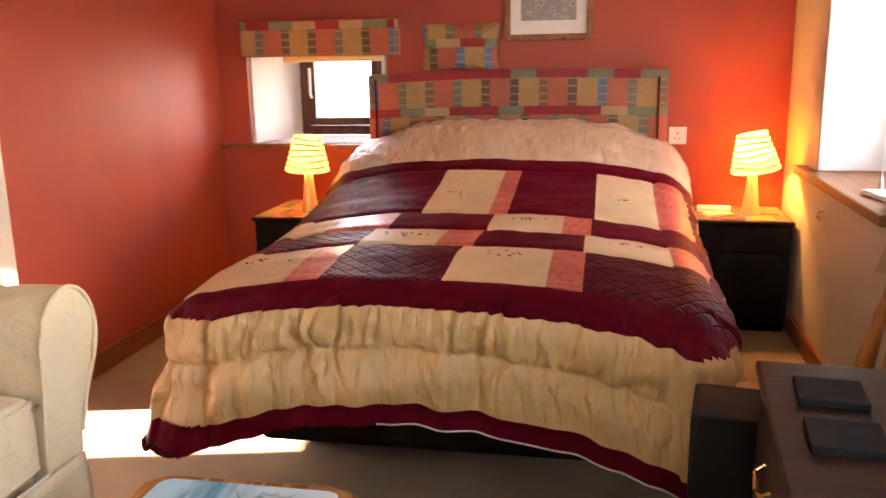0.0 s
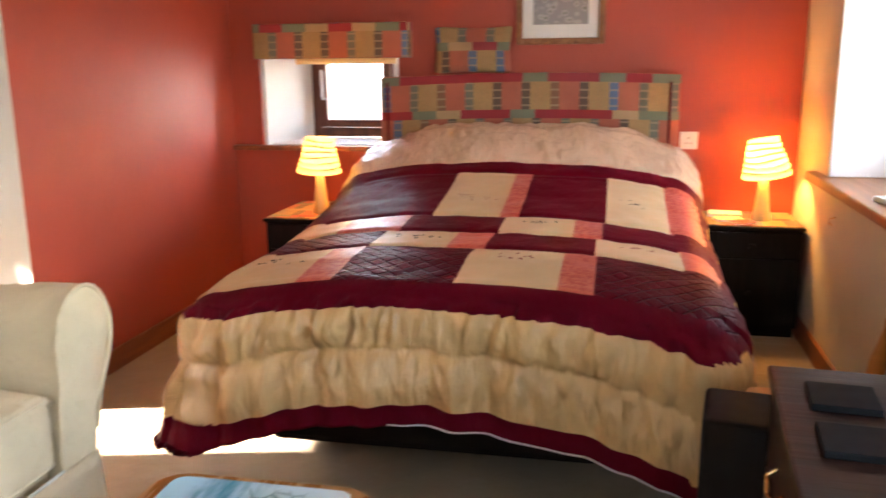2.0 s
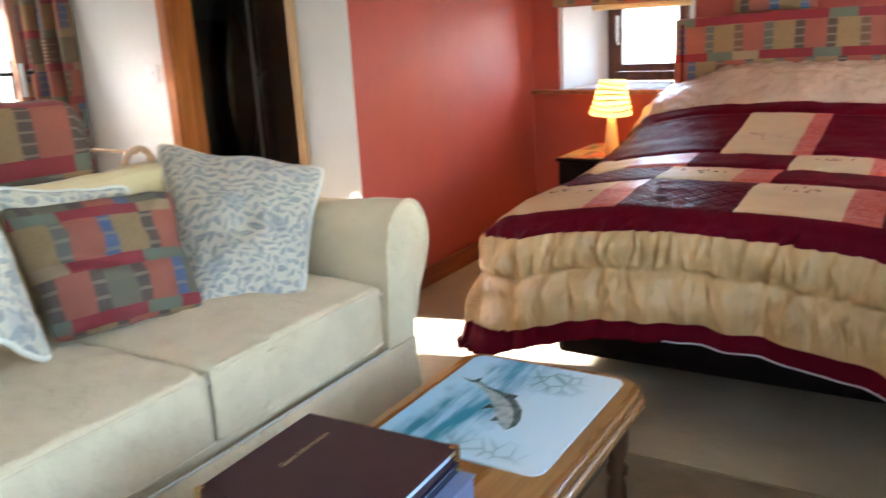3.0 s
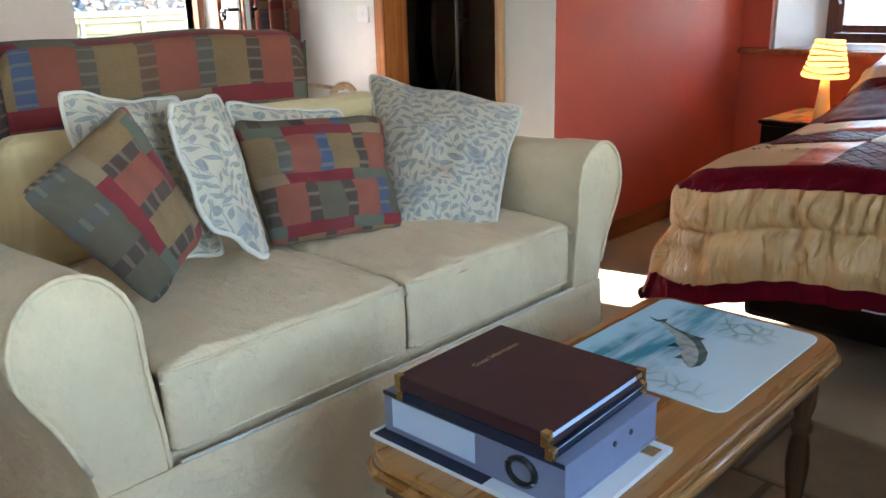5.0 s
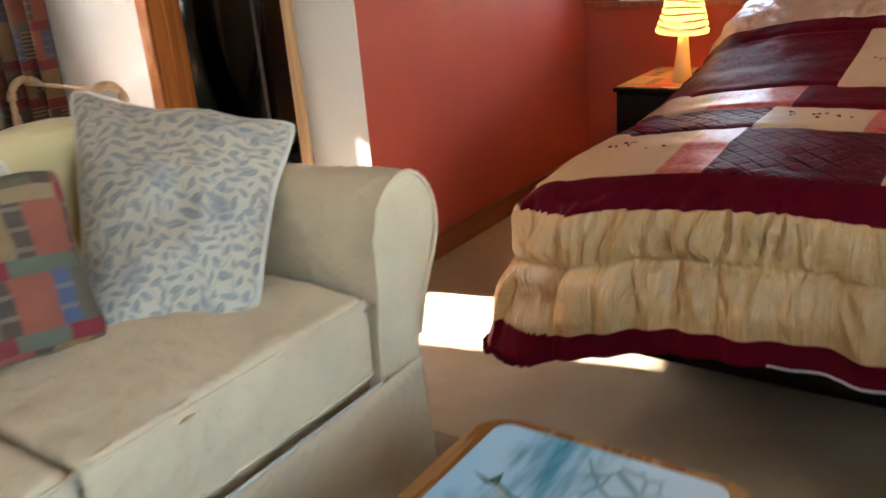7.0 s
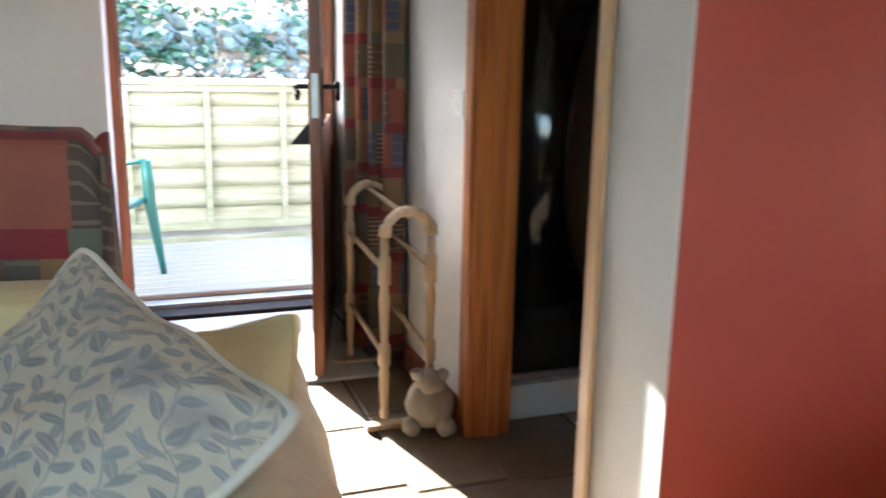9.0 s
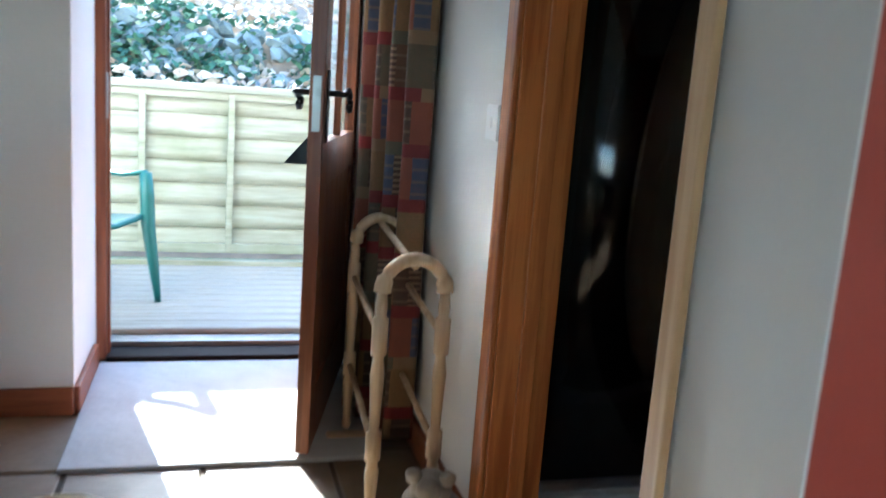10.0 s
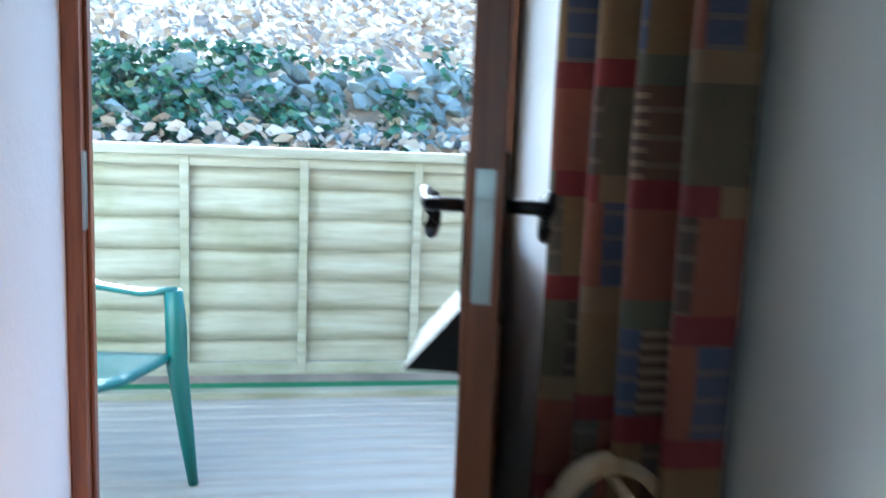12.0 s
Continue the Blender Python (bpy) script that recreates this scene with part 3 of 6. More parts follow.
def window(name, m, w, h, mat, label, handle=True, mullion=False):
    """A casement: m places its lower middle; it faces -y."""
    ob = thing(name, m, label, "window", kind="structure")
    fr = 0.055
    for b in ((-w / 2, -w / 2 + fr, 0, h), (w / 2 - fr, w / 2, 0, h), (-w / 2 + fr, w / 2 - fr, 0, fr), (-w / 2 + fr, w / 2 - fr, h - fr, h)):
        part("window_frame", box_bm(b[0], b[1], -0.03, 0.04, b[2], b[3], bevel=0.006), mat, ob)
    s = fr + 0.004
    for b in ((-w / 2 + s, -w / 2 + s + 0.045, s, h - s), (w / 2 - s - 0.045, w / 2 - s, s, h - s), (-w / 2 + s + 0.045, w / 2 - s - 0.045, s, s + 0.045), (-w / 2 + s + 0.045, w / 2 - s - 0.045, h - s - 0.045, h - s)):
        part("sash", box_bm(b[0], b[1], -0.05, 0.02, b[2], b[3], bevel=0.006), mat, ob)
    p = part("pane", box_bm(-w / 2 + s + 0.04, w / 2 - s - 0.04, -0.012, -0.006, s + 0.04, h - s - 0.04), M["glass"], ob)
    p.visible_shadow = False
    if handle:
        part("handle", tube([(-w / 2 + s + 0.022, -0.055, h * 0.42), (-w / 2 + s + 0.022, -0.075, h * 0.46), (-w / 2 + s + 0.022, -0.075, h * 0.74)], 0.009), M["plastic"], ob, "white lever handle")
    return ob


# splayed white reveals of the small window
def reveal(name, pts):
    bm = bmesh.new()
    a, b, c, d = [Vector(p) for p in pts]
    n = (b - a).cross(d - a).normalized() * 0.02
    lo = [bm.verts.new(p) for p in (a, b, c, d)]
    hi = [bm.verts.new(p - n) for p in (a, b, c, d)]
    bm.faces.new(lo)
    bm.faces.new(hi)
    for i in range(4):
        bm.faces.new((lo[i], lo[(i + 1) % 4], hi[(i + 1) % 4], hi[i]))
    return structure(name, bm, M["white"], "white painted window reveal", "reveal")


reveal("reveal_1", [(0.20, YB - 0.002, 0.87), (0.335, YB + 0.45, 0.87), (0.335, YB + 0.45, 1.5), (0.20, YB - 0.002, 1.5)])
reveal("reveal_2", [(0.95, YB - 0.002, 1.5), (0.86, YB + 0.45, 1.5), (0.86, YB + 0.45, 0.87), (0.95, YB - 0.002, 0.87)])
structure("reveal_3", boxes((0.19, 0.96, YB + 0.001, YB + 0.46, 1.42, 1.50)), M["white"], "white painted window head", "reveal")
window("window_1", pose(0.60, YB + 0.45, 0.885), 0.56, 0.54, M["frame"], "small dark brown framed casement window in a deep recess")
window("window_2", pose(W + 0.36, 0.695, 0.84, 0, 0, -90), 0.93, 0.96, M["plastic"], "white framed window above a wooden sill", handle=False)
window("window_3", pose(W + 0.36, -2.35, 0.9, 0, 0, -90), 1.4, 1.1, M["plastic"], "white framed window beside the desk", handle=False)
# window_4 is out of view, added as a source for the bed foot light
window("window_4", pose(2.1, YS - 0.2, 1.0, 0, 0, 180), 0.9, 0.9, M["plastic"], "unseen white framed window added behind the walker", handle=False)
for n, q in (("reveal_4", (W + 0.003, W + 0.49, 1.148, 1.16, 0.83, 1.8)), ("reveal_5", (W + 0.003, W + 0.49, 0.23, 0.242, 0.83, 1.8)), ("reveal_6", (W + 0.003, W + 0.49, 0.242, 1.148, 1.788, 1.8))):
    structure(n, boxes(q), M["white"], "white painted window reveal", "reveal")
structure("window_sill_1", box_bm(0.003, 0.97, YB - 0.05, YB + 0.41, 0.845, 0.872, bevel=0.006), M["skirt"], "brown stained window sill ledge", "sill")
structure("window_sill_3", box_bm(0.22, 0.93, YB + 0.0, YB + 0.42, 0.872, 0.878), M["white"], "white painted inner sill", "sill")
structure("window_sill_2", box_bm(W - 0.05, W + 0.34, 0.10, 1.38, 0.785, 0.825, bevel=0.01), M["sillwood"], "brown wooden window sill", "sill")

# bathroom doorway lining
dw = thing("door_1", pose(0, 0, 0), "varnished pine lining of the open bathroom doorway", "door frame", kind="structure")
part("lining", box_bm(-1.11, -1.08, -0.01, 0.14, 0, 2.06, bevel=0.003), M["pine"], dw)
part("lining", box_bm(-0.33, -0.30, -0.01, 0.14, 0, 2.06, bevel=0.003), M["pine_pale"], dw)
part("lining", box_bm(-1.08, -0.33, -0.01, 0.14, 2.03, 2.06, bevel=0.003), M["pine"], dw)
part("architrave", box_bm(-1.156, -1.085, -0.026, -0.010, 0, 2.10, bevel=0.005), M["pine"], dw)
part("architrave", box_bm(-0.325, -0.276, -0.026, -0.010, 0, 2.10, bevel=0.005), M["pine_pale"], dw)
part("architrave", box_bm(-1.085, -0.325, -0.026, -0.010, 2.035, 2.10, bevel=0.005), M["pine"], dw)
part("door_stop", box_bm(-1.08, -1.066, 0.05, 0.09, 0, 2.03, bevel=0.002), M["pine"], dw)

# front door frame and threshold
fd = thing("door_frame", pose(0, 0, 0), "dark red-brown front door frame with metal threshold", "door frame", kind="structure")
part("jamb", box_bm(-2.90, -2.80, -1.14, -1.10, 0.0, 2.06, bevel=0.005), M["doorwood"], fd)
part("jamb", box_bm(-2.90, -2.80, -0.12, -0.09, 0.0, 2.06, bevel=0.005), M["doorwood"], fd)
part("rebate", box_bm(-2.87, -2.835, -1.10, -1.09, 0.0, 2.02, bevel=0.003), M["doorwood"], fd)
part("head", box_bm(-2.90, -2.80, -1.085, -0.12, 2.01, 2.06, bevel=0.005), M["doorwood"], fd)
part("threshold", box_bm(-2.92, -2.78, -1.10, -0.12, 0.0, 0.022, bevel=0.006), M["leather"], fd)
part("sill_strip", box_bm(-3.02, -2.925, -1.12, -0.10, 0.0, 0.045, bevel=0.006), M["steel"], fd, "grey metal weather strip")
part("keep", box_bm(-2.83, -2.80, -1.101, -1.095, 1.0, 1.18), M["steel"], fd, "steel lock keep")


def front_door():
    hinge, free = Vector((-2.74, -0.135)), Vector((-1.765, -0.395))
    d = free - hinge
    ang = math.degrees(math.atan2(d.y, d.x))
    L, th, h = d.length, 0.045, 1.99
    ob = thing("front_door", pose(hinge.x, hinge.y, 0.02, 0, 0, ang), "open half-glazed brown wooden front door", "door")
    st = 0.115
    part("stile", box_bm(L - st, L, -th / 2, th / 2, 0, h, bevel=0.004), M["doorwood"], ob)
    part("stile", box_bm(0, st, -th / 2, th / 2, 0, h, bevel=0.004), M["doorwood"], ob)
    for z0, z1 in ((0, 0.2), (0.86, 1.0), (h - 0.12, h)):
        part("rail", box_bm(st, L - st, -th / 2, th / 2, z0, z1, bevel=0.004), M["doorwood"], ob)
    n = 6
    for i in range(n):
        a = st + (L - 2 * st) * i / n
        part("panel_board", box_bm(a + 0.002, a + (L - 2 * st) / n - 0.002, -0.012, 0.012, 0.2, 0.86, bevel=0.004), M["doorwood"], ob)
    part("pane", box_bm(st, L - st, -0.004, 0.004, 1.0, h - 0.12), M["glass"], ob)
    part("glazing_bar", box_bm((L) / 2 - 0.012, L / 2 + 0.012, -0.016, 0.016, 1.0, h - 0.12, bevel=0.003), M["doorwood"], ob)
    part("lock_plate", box_bm(L, L + 0.003, -0.012, 0.012, 1.035, 1.20), M["steel"], ob, "steel lock plate on the door edge")
    part("latch", box_bm(L + 0.003, L + 0.012, -0.007, 0.007, 1.14, 1.165, bevel=0.002), M["steel"], ob)
    for s in (-1, 1):
        y = s * th / 2
        part("back_plate", box_bm(L - 0.085, L - 0.04, min(y, y + s * 0.006), max(y, y + s * 0.006), 1.0, 1.22, bevel=0.002), M["iron"], ob, "black iron handle plate")
        pts = [(L - 0.062, y, 1.15), (L - 0.062, y + s * 0.05, 1.15)]
        for k in range(9):
            t = k / 8
            pts.append((L - 0.075 - 0.10 * t, y + s * (0.055 + 0.006 * math.sin(t * 3.1)), 1.15 + 0.012 * math.sin(t * 6.0)))
        for k in range(8):
            t = k / 7 * 5.0
            pts.append((L - 0.175 - 0.030 * math.sin(t), y + s * 0.057, 1.15 - 0.026 * (1 - math.cos(t))))
        part("lever", tube(pts, [0.0095] * len(pts), 8), M["iron"], ob, "black wrought iron scroll lever", True)
    bm = bmesh.new()
    vs = [bm.verts.new(v) for v in ((L - 0.05, 0.025, 1.02), (L - 0.05, 0.10, 0.93), (L - 0.05, 0.025, 0.93), (L - 0.27, 0.025, 1.02), (L - 0.27, 0.10, 0.93), (L - 0.27, 0.025, 0.93))]
    for f in ((0, 1, 2), (3, 5, 4), (0, 3, 4, 1), (1, 4, 5, 2), (2, 5, 3, 0)):
        bm.faces.new([vs[i] for i in f])
    b2 = bm.copy()
    bmesh.ops.transform(b2, verts=b2.verts, matrix=Matrix.Diagonal((1, -1, 1, 1)))
    part("letterbox_hood", b2, M["iron"], ob, "black metal letterbox hood")
    bm.free()
    for z in (0.25, 1.0, 1.75):
        part("hinge", lathe([(0.008, 0), (0.008, 0.09)], 10), M["iron"], ob, m=pose(-0.004, 0.028, z))
    return ob


front_door()


# ---- bed ----
def bed():
    ob = thing("bed", pose(1.68, 0.6, 0), "double divan bed with a patchwork covered headboard", "bed")
    part("divan_base", box_bm(-0.66, 0.66, -0.80, 1.05, 0.06, 0.36, bevel=0.03), M["leather"], ob)
    part("mattress", box_bm(-0.69, 0.69, -0.92, 1.06, 0.36, 0.60, bevel=0.06, seg=3), M["piping"], ob)
    for x in (-0.55, 0.55):
        for y in (-0.6, 0.9):
            part("caster", lathe([(0.02, 0.004), (0.03, 0.01), (0.03, 0.05), (0.02, 0.06)], 12), M["black"], ob, m=pose(x, y, 0))
    # headboard with a padded, slightly bowed top
    x0, x1 = 0.895 - 1.68, 2.462 - 1.68

    def front(u, v):
        x = x0 + (x1 - x0) * u
        z = 0.35 + (0.905 + 0.02 * math.sin(math.pi * u) - 0.012 * (1 - u)) * v
        e = min(u, 1 - u) * 26
        pad = 0.035 * min(1, e) ** 0.5 * min(1, (1 - v) * 12 + 0.05) ** 0.5
        return (x, 1.14 - pad + 0.004 * noise.noise((x * 7, z * 7, 1)), z)

    bm = sheet(70, 30, front, lambda u, v: (u * 1.567, v * 0.905 + 0.015))
    part("headboard", bm, M["patch"], ob, "patchwork cloth headboard with crimson bars", True)
    part("headboard_back", box_bm(x0, x1, 1.141, 1.205, 0.3, 1.25, bevel=0.02), M["patch"], ob)
    box_uv_ob = ob.children[-1].data
    b2 = bmesh.new()
    b2.from_mesh(box_uv_ob)
    box_uv(b2)
    b2.to_mesh(box_uv_ob)
    b2.free()
    for side in (x0 + 0.05, x1 - 0.05):
        part("piped_edge", tube([(side, 1.103, 0.5), (side, 1.103, 1.22)], 0.006, 8), M["q_burg"], ob, "dark piping")
    part("headboard_leg", box_bm(-0.5, -0.42, 1.15, 1.18, 0.004, 0.3), M["blackwood"], ob)
    part("headboard_leg", box_bm(0.42, 0.5, 1.15, 1.18, 0.004, 0.3), M["blackwood"], ob)


bed()

QX0, QX1, QY1, QY0 = 0.99, 2.38, 1.70, -0.36
QH = [(-0.40, 0.705), (-0.2, 0.725), (0.2, 0.72), (0.5, 0.735), (0.8, 0.77), (1.05, 0.815), (1.2, 0.865), (1.35, 0.945), (1.5, 1.0), (1.6, 1.015), (1.70, 0.985)]


def top_z(y):
    return float(np.interp(y, [q[0] for q in QH], [q[1] for q in QH]))


def fold(o, r, flare):
    """Cloth that runs over a rounded edge: out and down for the length o past it."""
    a = r * math.pi / 2
    if o <= a:
        return r * math.sin(o / r), r * (1 - math.cos(o / r))
    return r + (o - a) * math.sin(flare), r + (o - a) * math.cos(flare)


def quilt():
    side, foot = 0.56, 0.56
    wid = QX1 - QX0

    def flat(u, v):
        return -side + (wid + 2 * side) * u, (QY1 - QY0 + foot) * v

    def f(u, v):
        a, b = flat(u, v)
        L = QY1 - QY0
        oa = max(-a, a - wid, 0)
        ob = max(b - L, 0)
        sgn = -1 if a < wid / 2 else 1
        y = QY1 - min(b, L)
        x = QX0 + min(max(a, 0), wid)
        z = top_z(y)
        cross = (min(max(a, 0), wid) / wid - 0.5) * 2
        z -= 0.055 * abs(cross) ** 3
        if y > 1.2:
            z -= 0.05 * max(0, abs(cross) - 0.75) * 4 * (y - 1.2) * 2
        o = math.hypot(oa, ob)
        o = min(o, 0.58)
        if o > 0:
            dx, dy = oa / max(1e-6, math.hypot(oa, ob)), ob / max(1e-6, math.hypot(oa, ob))
            corner = 2 * dx * dy
            out, down = fold(o, 0.15, radians(6 + 5 * dx * dx + 10 * corner))
            wave = 0.0
            drop = max(0, o - 0.12)
            if ob >= oa:
                wave = 0.06 * drop * math.sin(x * 23 + 1.3 * math.sin(x * 7)) + 0.04 * drop * math.sin(x * 51 + 2 * math.sin(x * 5))
                gather = math.sin(min(1, max(0, (o - 0.13) / 0.18)) * math.pi)
                low = math.sin(min(1, max(0, (o - 0.30) / 0.19)) * math.pi)
                wave += 0.06 * gather * abs(noise.noise((x * 17, 2, o * 2))) - 0.06 * gather * abs(noise.noise((x * 27 + o * 5, 7, 0)))
                wave += 0.045 * low * abs(noise.noise((x * 13 + o * 6, 4, o * 3))) - 0.045 * low * abs(noise.noise((x * 22 - o * 8, 9, 0)))
            else:
                wave = 0.05 * drop * math.sin(y * 15 + math.sin(y * 6))
            out += wave * max(0.35, 1 - max(0, o - 0.38) * 4)
            # quilting seam half way down
            out -= 0.012 * math.exp(-((o - 0.31) / 0.014) ** 2)
            out += 0.016 * math.sin(min(1, max(0, (o - 0.12) / 0.19)) * math.pi) + 0.016 * math.sin(min(1, max(0, (o - 0.31) / 0.2)) * math.pi)
            x += sgn * dx * out
            y -= dy * out
            z -= down
            if ob > 0 and oa == 0:
                m = 1 - (cross * 0.93 - 0.05) ** 2
                z += 0.075 * m * min(1, o / 0.56)
            if ob > 0:
                z -= 0.05 * min(1, o / 0.3) * max(0, cross)
            z = max(z, 0.035 + 0.02 * noise.noise((x * 5, y * 5, 0)))
        # wrinkles
        k = 1.0 if o == 0 else 0.6
        z += k * (0.007 * noise.noise((x * 4, y * 5, 3)) + 0.004 * noise.noise((x * 14, y * 11, 5)))
        for g in (0.0, 0.27, 0.52, 1.10):
            z -= 0.008 * math.exp(-((y - g) / 0.018) ** 2) * (o == 0)
        if y > 1.2:
            z += 0.014 * noise.noise((x * 9 + y * 4, y * 3, 9)) + 0.014 * abs(noise.noise((x * 13 + y * 6, y * 9, 2))) + 0.006 * noise.noise((x * 30, y * 20, 2))
        if o > 0.12:
            n = 0.014 * noise.noise((x * 11, y * 11, z * 6)) + 0.016 * noise.noise((x * 28, y * 26, z * 9))
            n *= max(0.2, 1 - max(0, o - 0.36) * 6)
            y += n
            x += n * 0.6
        return (x, y, z)

    gold, cream, pale, burg, tuck, coral = range(6)
    r1 = [(1.22, cream), (1.33, coral), (1.70, tuck), (2.0, cream), (2.105, coral), (9, tuck)]
    r2 = [(1.33, tuck), (1.60, cream), (1.73, coral), (2.09, burg), (2.38, cream), (9, coral)]
    r3 = [(1.12, cream), (1.37, coral), (1.74, burg), (2.01, cream), (2.11, coral), (9, burg)]
    r4 = [(1.44, burg), (1.71, cream), (1.785, coral), (2.12, burg), (2.365, cream), (9, coral)]

    def pick(u, v):
        a, b = flat(u, v)
        x, y = QX0 + a, QY1 - b
        ob, oa = b - (QY1 - QY0), max(-a, a - wid)
        o = math.hypot(max(ob, 0), max(oa, 0))
        lim = 0.05
        if y > 1.655:
            return burg
        if y > 1.19:
            return pale if oa < 0.25 else gold
        if y > 1.10:
            return burg
        if o > 0.485:
            return burg
        if ob > 0 and o > 0.165 and ob > oa * 0.2:
            return gold
        if oa > 0.2 and o > 0.2:
            return gold
        if ob > lim or oa > 0.13:
            return burg
        row = r1 if y < 0.0 else r2 if y < 0.27 else r3 if y < 0.52 else r4
        for lim2, m in row:
            if x < lim2:
                return m
        return burg

    bm = sheet(270, 290, f, lambda u, v: flat(u, v), pick)
    ob = link("patchwork_quilt", bm, [M["q_gold"], M["q_cream"], M["q_pillow"], M["q_burg"], M["q_tuck"], M["q_coral"]], True)
    sol = ob.modifiers.new("thick", "SOLIDIFY")
    sol.thickness, sol.offset = 0.012, -1
    tagged(ob, "burgundy, cream and gold satin patchwork quilt spread over the bed", "quilt")
    # pale piping along the foot hem
    pts = []
    for i in range(80):
        u = 0.44 + 0.34 * i / 79
        p = f(u, 0.999)
        pts.append((p[0], p[1] - 0.004, p[2] + 0.002))
    part("hem_piping", tube(pts, 0.0026, 6), M["q_lining"], ob, "thin white hem piping")
    # embroidered sprigs on the cream squares
    def sprig(cx, cy, s):
        bm = bmesh.new()
        for k in range(9):
            a = random.uniform(0, 6.3)
            r = random.uniform(0, 0.055) * s
            x, y = cx + math.cos(a) * r * 1.6, cy + math.sin(a) * r * 0.7
            b, vv = QY1 - y, (QY1 - y) / (QY1 - QY0 + foot)
            uu = (x - QX0 + side) / (wid + 2 * side)
            p = Vector(f(uu, vv)) + Vector((0, 0, 0.004))
            w = random.uniform(0.003, 0.008) * s
            t = random.uniform(0, 3)
            vs = [bm.verts.new(p + Vector((math.cos(t + q) * w * (1 if i % 2 else 0.5), math.sin(t + q) * w, 0.002 if i else 0.004))) for i, q in enumerate((0, 1.2, 2.4, 3.6, 4.9))]
            bm.faces.new(vs)
        return bm

    for i, (cx, cy) in enumerate(((1.08, -0.2), (1.85, -0.16), (1.47, 0.14), (2.22, 0.14), (1.87, 0.4), (1.57, 0.78), (2.24, 0.78), (1.57, 0.74))):
        part("embroidery", sprig(cx, cy, 1.3), M["red_print"] if i % 2 else M["slate"], ob, "small embroidered flowers")["kind"] = "stuff"


quilt()


def slab_cushion(quad, th, ears, seed, waist, at=None):
    """A stuffed cushion over the four corners quad (x, z; from the upper left, clockwise), thick in y, with creases running in from its corners."""
    tl, tr, br, bl = [Vector(q) for q in quad]
    w, h = ((tr - tl).length + (br - bl).length) / 2, ((tl - bl).length + (tr - br).length) / 2

    def point(u, v, s):
        k = max(0, (1 - abs(u) ** 2.4) * (1 - abs(v) ** 2.4)) ** 0.55
        a = u * (1 - 2 * ears * (1 - v * v) * abs(u) ** 3)
        b = v * (1 - 2 * ears * (1 - u * u) * abs(v) ** 3)
        a += 0.022 * noise.noise((v * 2.6, seed, 2)) * abs(u)
        b += 0.030 * noise.noise((u * 2.6, seed, 4)) * abs(v)
        blunt = 1 - 0.06 * abs(u * v) ** 7
        a, b = a * blunt, b * blunt
        x, z = (tl * (1 - a) + tr * (1 + a)) * (1 + b) / 4 + (bl * (1 - a) + br * (1 + a)) * (1 - b) / 4
        crease = 0
        for i, (cu, cv) in enumerate(((-1, 1), (1, 1), (1, -1), (-1, -1))):
            r = math.hypot(u - cu, v - cv)
            g = math.atan2((v - cv) * -cv, (u - cu) * -cu)
            crease += math.exp(-((r - 0.38) / 0.34) ** 2) * abs(math.sin(g * (6 + i) + seed * 1.7 + i)) * 0.10
        drop = math.exp(-((v - waist[1] - 0.12 * math.sin(u * 3 + seed)) / 0.16) ** 2) * waist[0]
        wr = noise.noise((u * 2.2 + seed, v * 2.2, s * 3.0)) * 0.20 + noise.noise((u * 4.5 + seed, v * 6, s)) * 0.10
        fold = 0.07 * abs(noise.noise((u * 5 + v * 3 + seed, v * 9 - u * 2, s * 2.0)))
        y = s * th / 2 * k * (1 + wr - drop - crease * 1.4) - s * th * fold * min(1, k * 1.6)
        y += 0.018 * noise.noise((u * 1.6, v * 1.6, seed + 20))
        return x, y, z

    if at is not None:
        return point(at[0], at[1], 0)
    bm = bmesh.new()
    layer = bm.loops.layers.uv.new("UVMap")
    n = 40
    for s in (1, -1):
        g = [[bm.verts.new(point(math.sin((i / n - 0.5) * math.pi), math.sin((j / n - 0.5) * math.pi), s)) for i in range(n + 1)] for j in range(n + 1)]
        for j in range(n):
            for i in range(n):
                q = [(i, j), (i + 1, j), (i + 1, j + 1), (i, j + 1)]
                q = q if s < 0 else q[::-1]
                face = bm.faces.new([g[b][a] for a, b in q])
                face.smooth = True
                for lp, (a, b) in zip(face.loops, q):
                    lp[layer].uv = (math.sin((a / n - 0.5) * math.pi) * w / 2 + seed * 0.37, math.sin((b / n - 0.5) * math.pi) * h / 2 + s * 0.3 + seed * 0.21)
    bmesh.ops.remove_doubles(bm, verts=bm.verts, dist=0.0006)
    return bm


def cushion(m, quad, th, mat, label, pipe=None, seed=0, ears=0.045, waist=(0.0, 0.0)):
    ob = thing("cushion", m, label, "cushion")
    part("cover", slab_cushion(quad, th, ears, seed, waist), mat, ob, smooth=True)
    if pipe:
        pts = []
        for i in range(97):
            t = i / 96 * 4
            k, r = int(t) % 4, math.sin((t - int(t) - 0.5) * math.pi)
            pts.append(slab_cushion(quad, th, ears, seed, waist, ((r, -1), (1, r), (-r, 1), (-1, -r))[k]))
        part("piping", tube(pts, 0.0075, 8), pipe, ob, "white piped edge", True)
    return ob


def oblong(w, h):
    return ((-w / 2, h), (w / 2, h), (w / 2, 0), (-w / 2, 0))


cushion(pose(1.395, 1.775, 1.262, -6, 0, 0), oblong(0.43, 0.25), 0.07, M["patch"], "small patchwork cushion standing on the headboard", seed=3)


